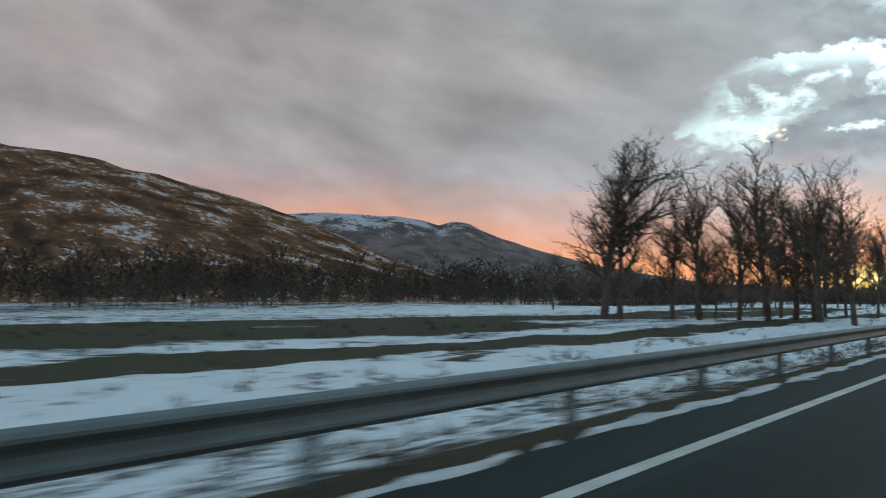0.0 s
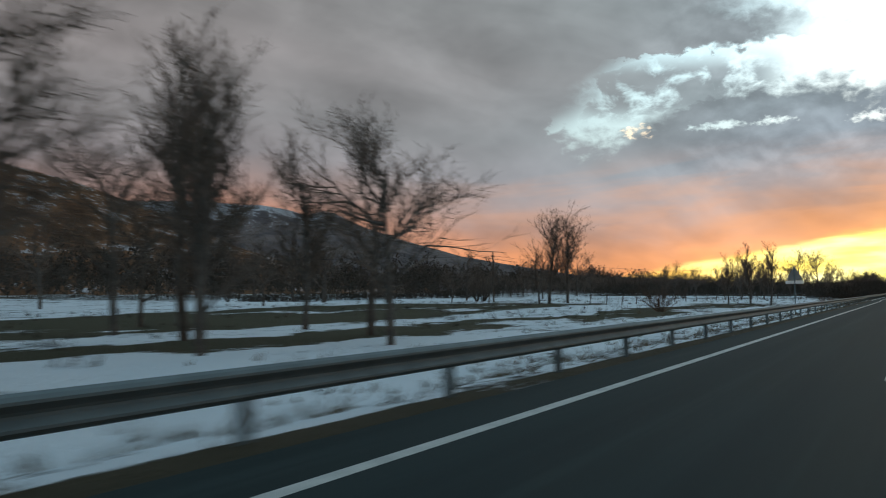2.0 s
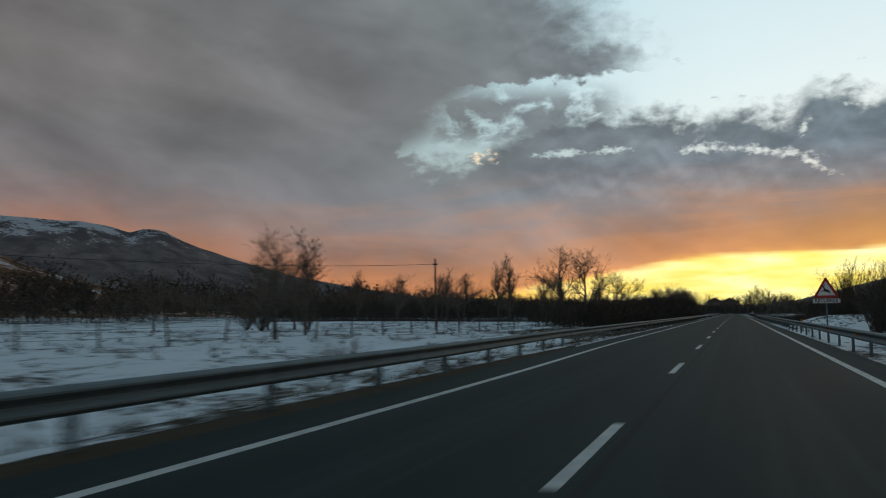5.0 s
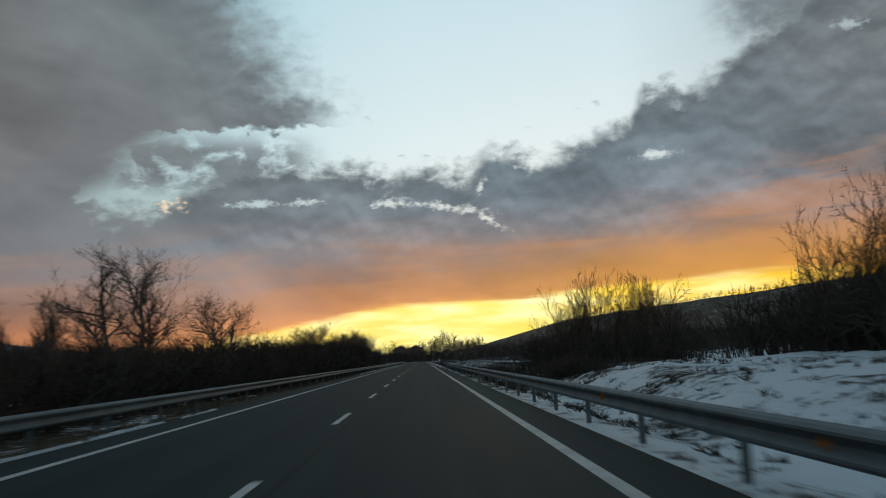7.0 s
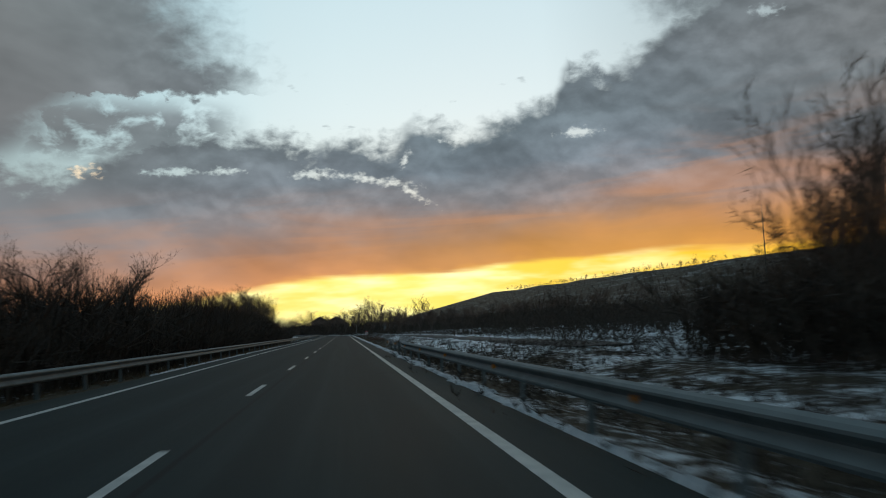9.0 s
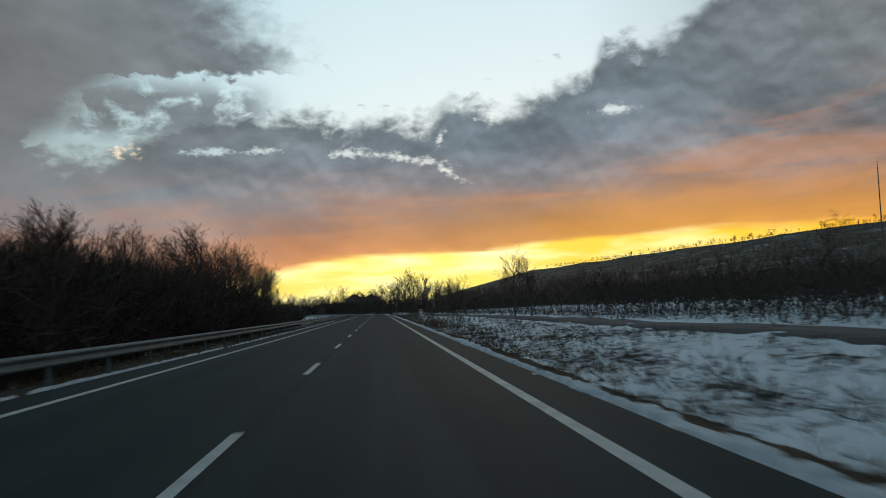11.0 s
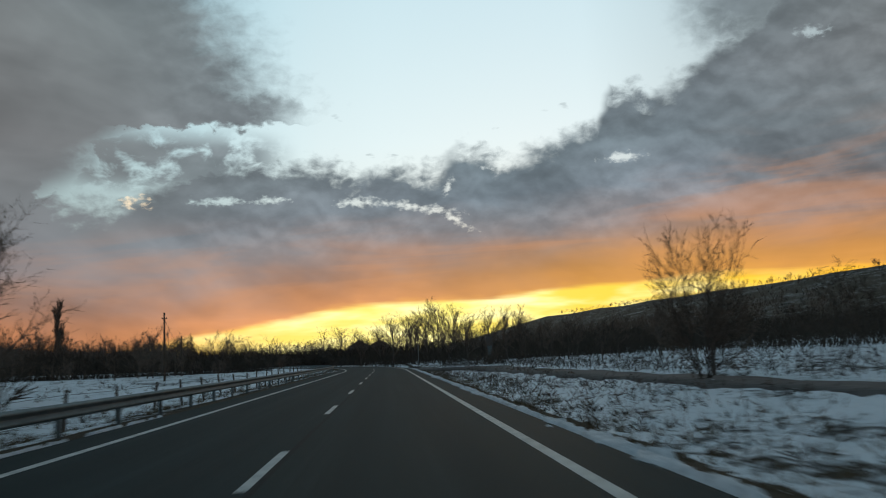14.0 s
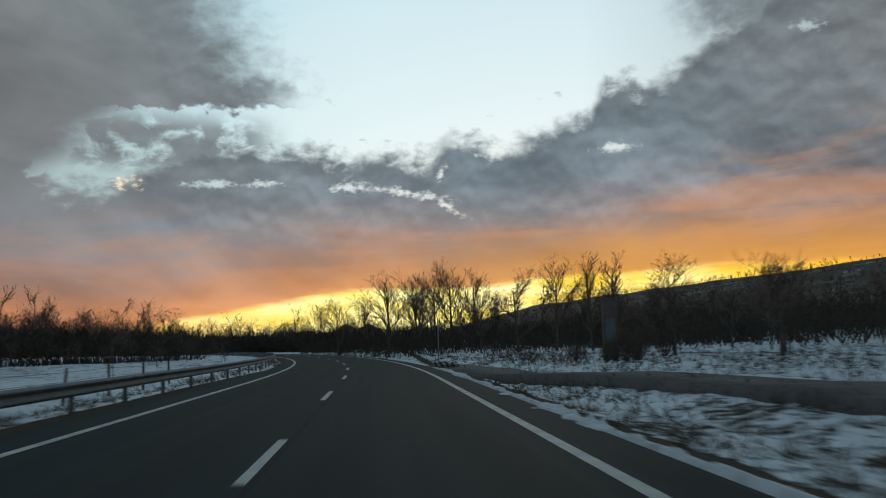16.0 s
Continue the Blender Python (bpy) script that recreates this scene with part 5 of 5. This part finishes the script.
# ================= village house at the end of the road =================
def house(x, y, w, d, wall_h, roof_h, turn):
    gz = ground_z(x, y)
    h = new("house")
    h.matrix_basis = pose(x, y, gz, 0, 0, turn)
    tagged(h, "dark distant house with pitched tiled roof among trees", "house")
    bm = bmesh.new()
    box(bm, w, d, wall_h + 1.0, (0, 0, (wall_h - 1) / 2))
    part("wall", bm, PLASTER, h)
    roof = prism([(-w / 2 - 0.5, wall_h), (w / 2 + 0.5, wall_h), (w / 2 + 0.5, wall_h + 0.2), (0, wall_h + roof_h), (-w / 2 - 0.5, wall_h + 0.2)], d + 1)
    part("roof", roof, ROOF, h)
    bm = bmesh.new()
    box(bm, 0.9, 0.9, 2.0, (w * 0.2, 0, wall_h + roof_h - 0.3), 0.05)
    part("chimney", bm, PLASTER, h)
    for i in range(4):
        bm = bmesh.new()
        box(bm, 1.1, 0.08, 1.5, (-w / 2 + w * (i + 0.5) / 4, -d / 2 - 0.02, wall_h * 0.6))
        part("window", bm, GLASS, h)


house(-20, 900, 15, 12, 9.0, 4.6, 8)
house(-4.5, 915, 16, 10, 9.0, 4.2, -6)


# ================= side lane, fence, mast =================
def side_lane():
    """A paved lane that runs beside the road and joins it before the bend."""
    verts, faces = [], []
    ys = [120 + 3 * i for i in range(78)]
    for y in ys:
        c = 14.6 - 3.6 * soft(y, 215, 312) - 6.2 * soft(y, 318, 352)
        hw = 1.6
        for o in (-hw - 0.15, -hw, 0, hw, hw + 0.15):
            z = max(ground_z(c + q, y) for q in (-1.5, -0.7, 0, 0.7, 1.5)) + (0.05 if abs(o) <= hw else -0.35)
            z = z * (1 - soft(y, 335, 350)) + 0.0 * soft(y, 335, 350)
            verts.append((c + o, y, z))
    for j in range(len(ys) - 1):
        for i in range(4):
            faces.append((j * 5 + i, j * 5 + i + 1, (j + 1) * 5 + i + 1, (j + 1) * 5 + i))
    tagged(new("side_lane", mesh_of("side_lane", verts, faces, GRIT, True)), "grey worn paved lane through the snow", "lane", kind="structure")


side_lane()


def fence(points, n, h, label):
    f = new("field_fence")
    tagged(f, label, "fence")
    tops = []
    me = None
    for i in range(n):
        t = i / (n - 1)
        x, y = points[0][0] + (points[1][0] - points[0][0]) * t, points[0][1] + (points[1][1] - points[0][1]) * t
        z = ground_z(x, y)
        if me is None:
            bm = tube(bmesh.new(), 0.055, 0.045, h + 0.3, Matrix.Translation((0, 0, -0.3)), 7)
            me = bpy.data.meshes.new("fence_post")
            bm.to_mesh(me)
            bm.free()
            me.materials.append(WOOD)
        piece("post", me, f, pose(x, y, z, rng.uniform(-9, 9), rng.uniform(-9, 9), rng.uniform(0, 90)))
        tops.append((x, y, z))
    for k in (0.4, 0.75, 1.05):
        segs = [(a[0], a[1], a[2] + k, b[0], b[1], b[2] + k, 0.008, 0.008) for a, b in zip(tops, tops[1:])]
        v, fc = sticks(segs, 3)
        piece("strand", mesh_of("strand", v, fc, WIRE), f)


fence(((-28, -60), (-17, 26)), 24, 1.15, "wire fence on leaning wooden posts across snow")
fence(((-7.6, 258), (-9.0, 345)), 18, 1.2, "wire fence on wooden posts beside snowy field")


def mast(x, y, z0, top):
    m = new("radio_mast")
    m.matrix_basis = pose(x, y, z0)
    tagged(m, "thin tall steel mast on the hillside", "mast")
    part("shaft", tube(bmesh.new(), 0.35, 0.2, top - z0, Matrix(), 8), GALV, m)
    part("antenna", tube(bmesh.new(), 0.1, 0.05, 4.0, Matrix.Translation((0, 0, top - z0)), 6), GALV, m)


mast(210, 484, ground_z(210, 484) - 1, 52)


# ================= stone block and rubble by the snow bank =================
def rubble():
    gx, gy = 14.2, 58.5
    z = ground_z(gx, gy)
    bm = bmesh.new()
    box(bm, 1.5, 0.8, 0.6, (0, 0, 0.12), 0.12)
    for v in bm.verts:
        v.co += Vector((noise.noise(v.co * 3) * 0.04, noise.noise(v.co * 3 + Vector((5, 0, 0))) * 0.04, 0))
    me = bpy.data.meshes.new("stone_block")
    bm.to_mesh(me)
    bm.free()
    me.materials.append(PLASTER)
    ob = new("stone_block", me)
    ob.matrix_basis = pose(gx, gy, z, 0, 3, 12)
    tagged(ob, "low grey stone block half buried in snow", "stone block")
    for i in range(9):
        bm = bmesh.new()
        bmesh.ops.create_icosphere(bm, subdivisions=2, radius=0.5)
        for v in bm.verts:
            v.co *= 0.8 + 0.4 * noise.noise(v.co * 2.0 + Vector((i * 7.0, 0, 0)))
        me = bpy.data.meshes.new("boulder")
        bm.to_mesh(me)
        bm.free()
        me.materials.append(SNOW if i % 3 == 0 else BARK)
        ob = new("boulder", me)
        x, y = 12.9 - 0.34 * i + rng.uniform(-.3, .3), 57.6 + rng.uniform(-1.0, 1.0)
        s = rng.uniform(0.5, 0.95)
        ob.matrix_basis = pose(x, y, ground_z(x, y) + 0.08 * s, rng.uniform(0, 90), 0, rng.uniform(0, 360)) @ Matrix.Diagonal((s, s, s * 0.7, 1))
        tagged(ob, "snow-dusted dark boulder in a heap" if i % 3 else "snow-covered boulder in a heap", "boulder", "heap of boulders")


rubble()
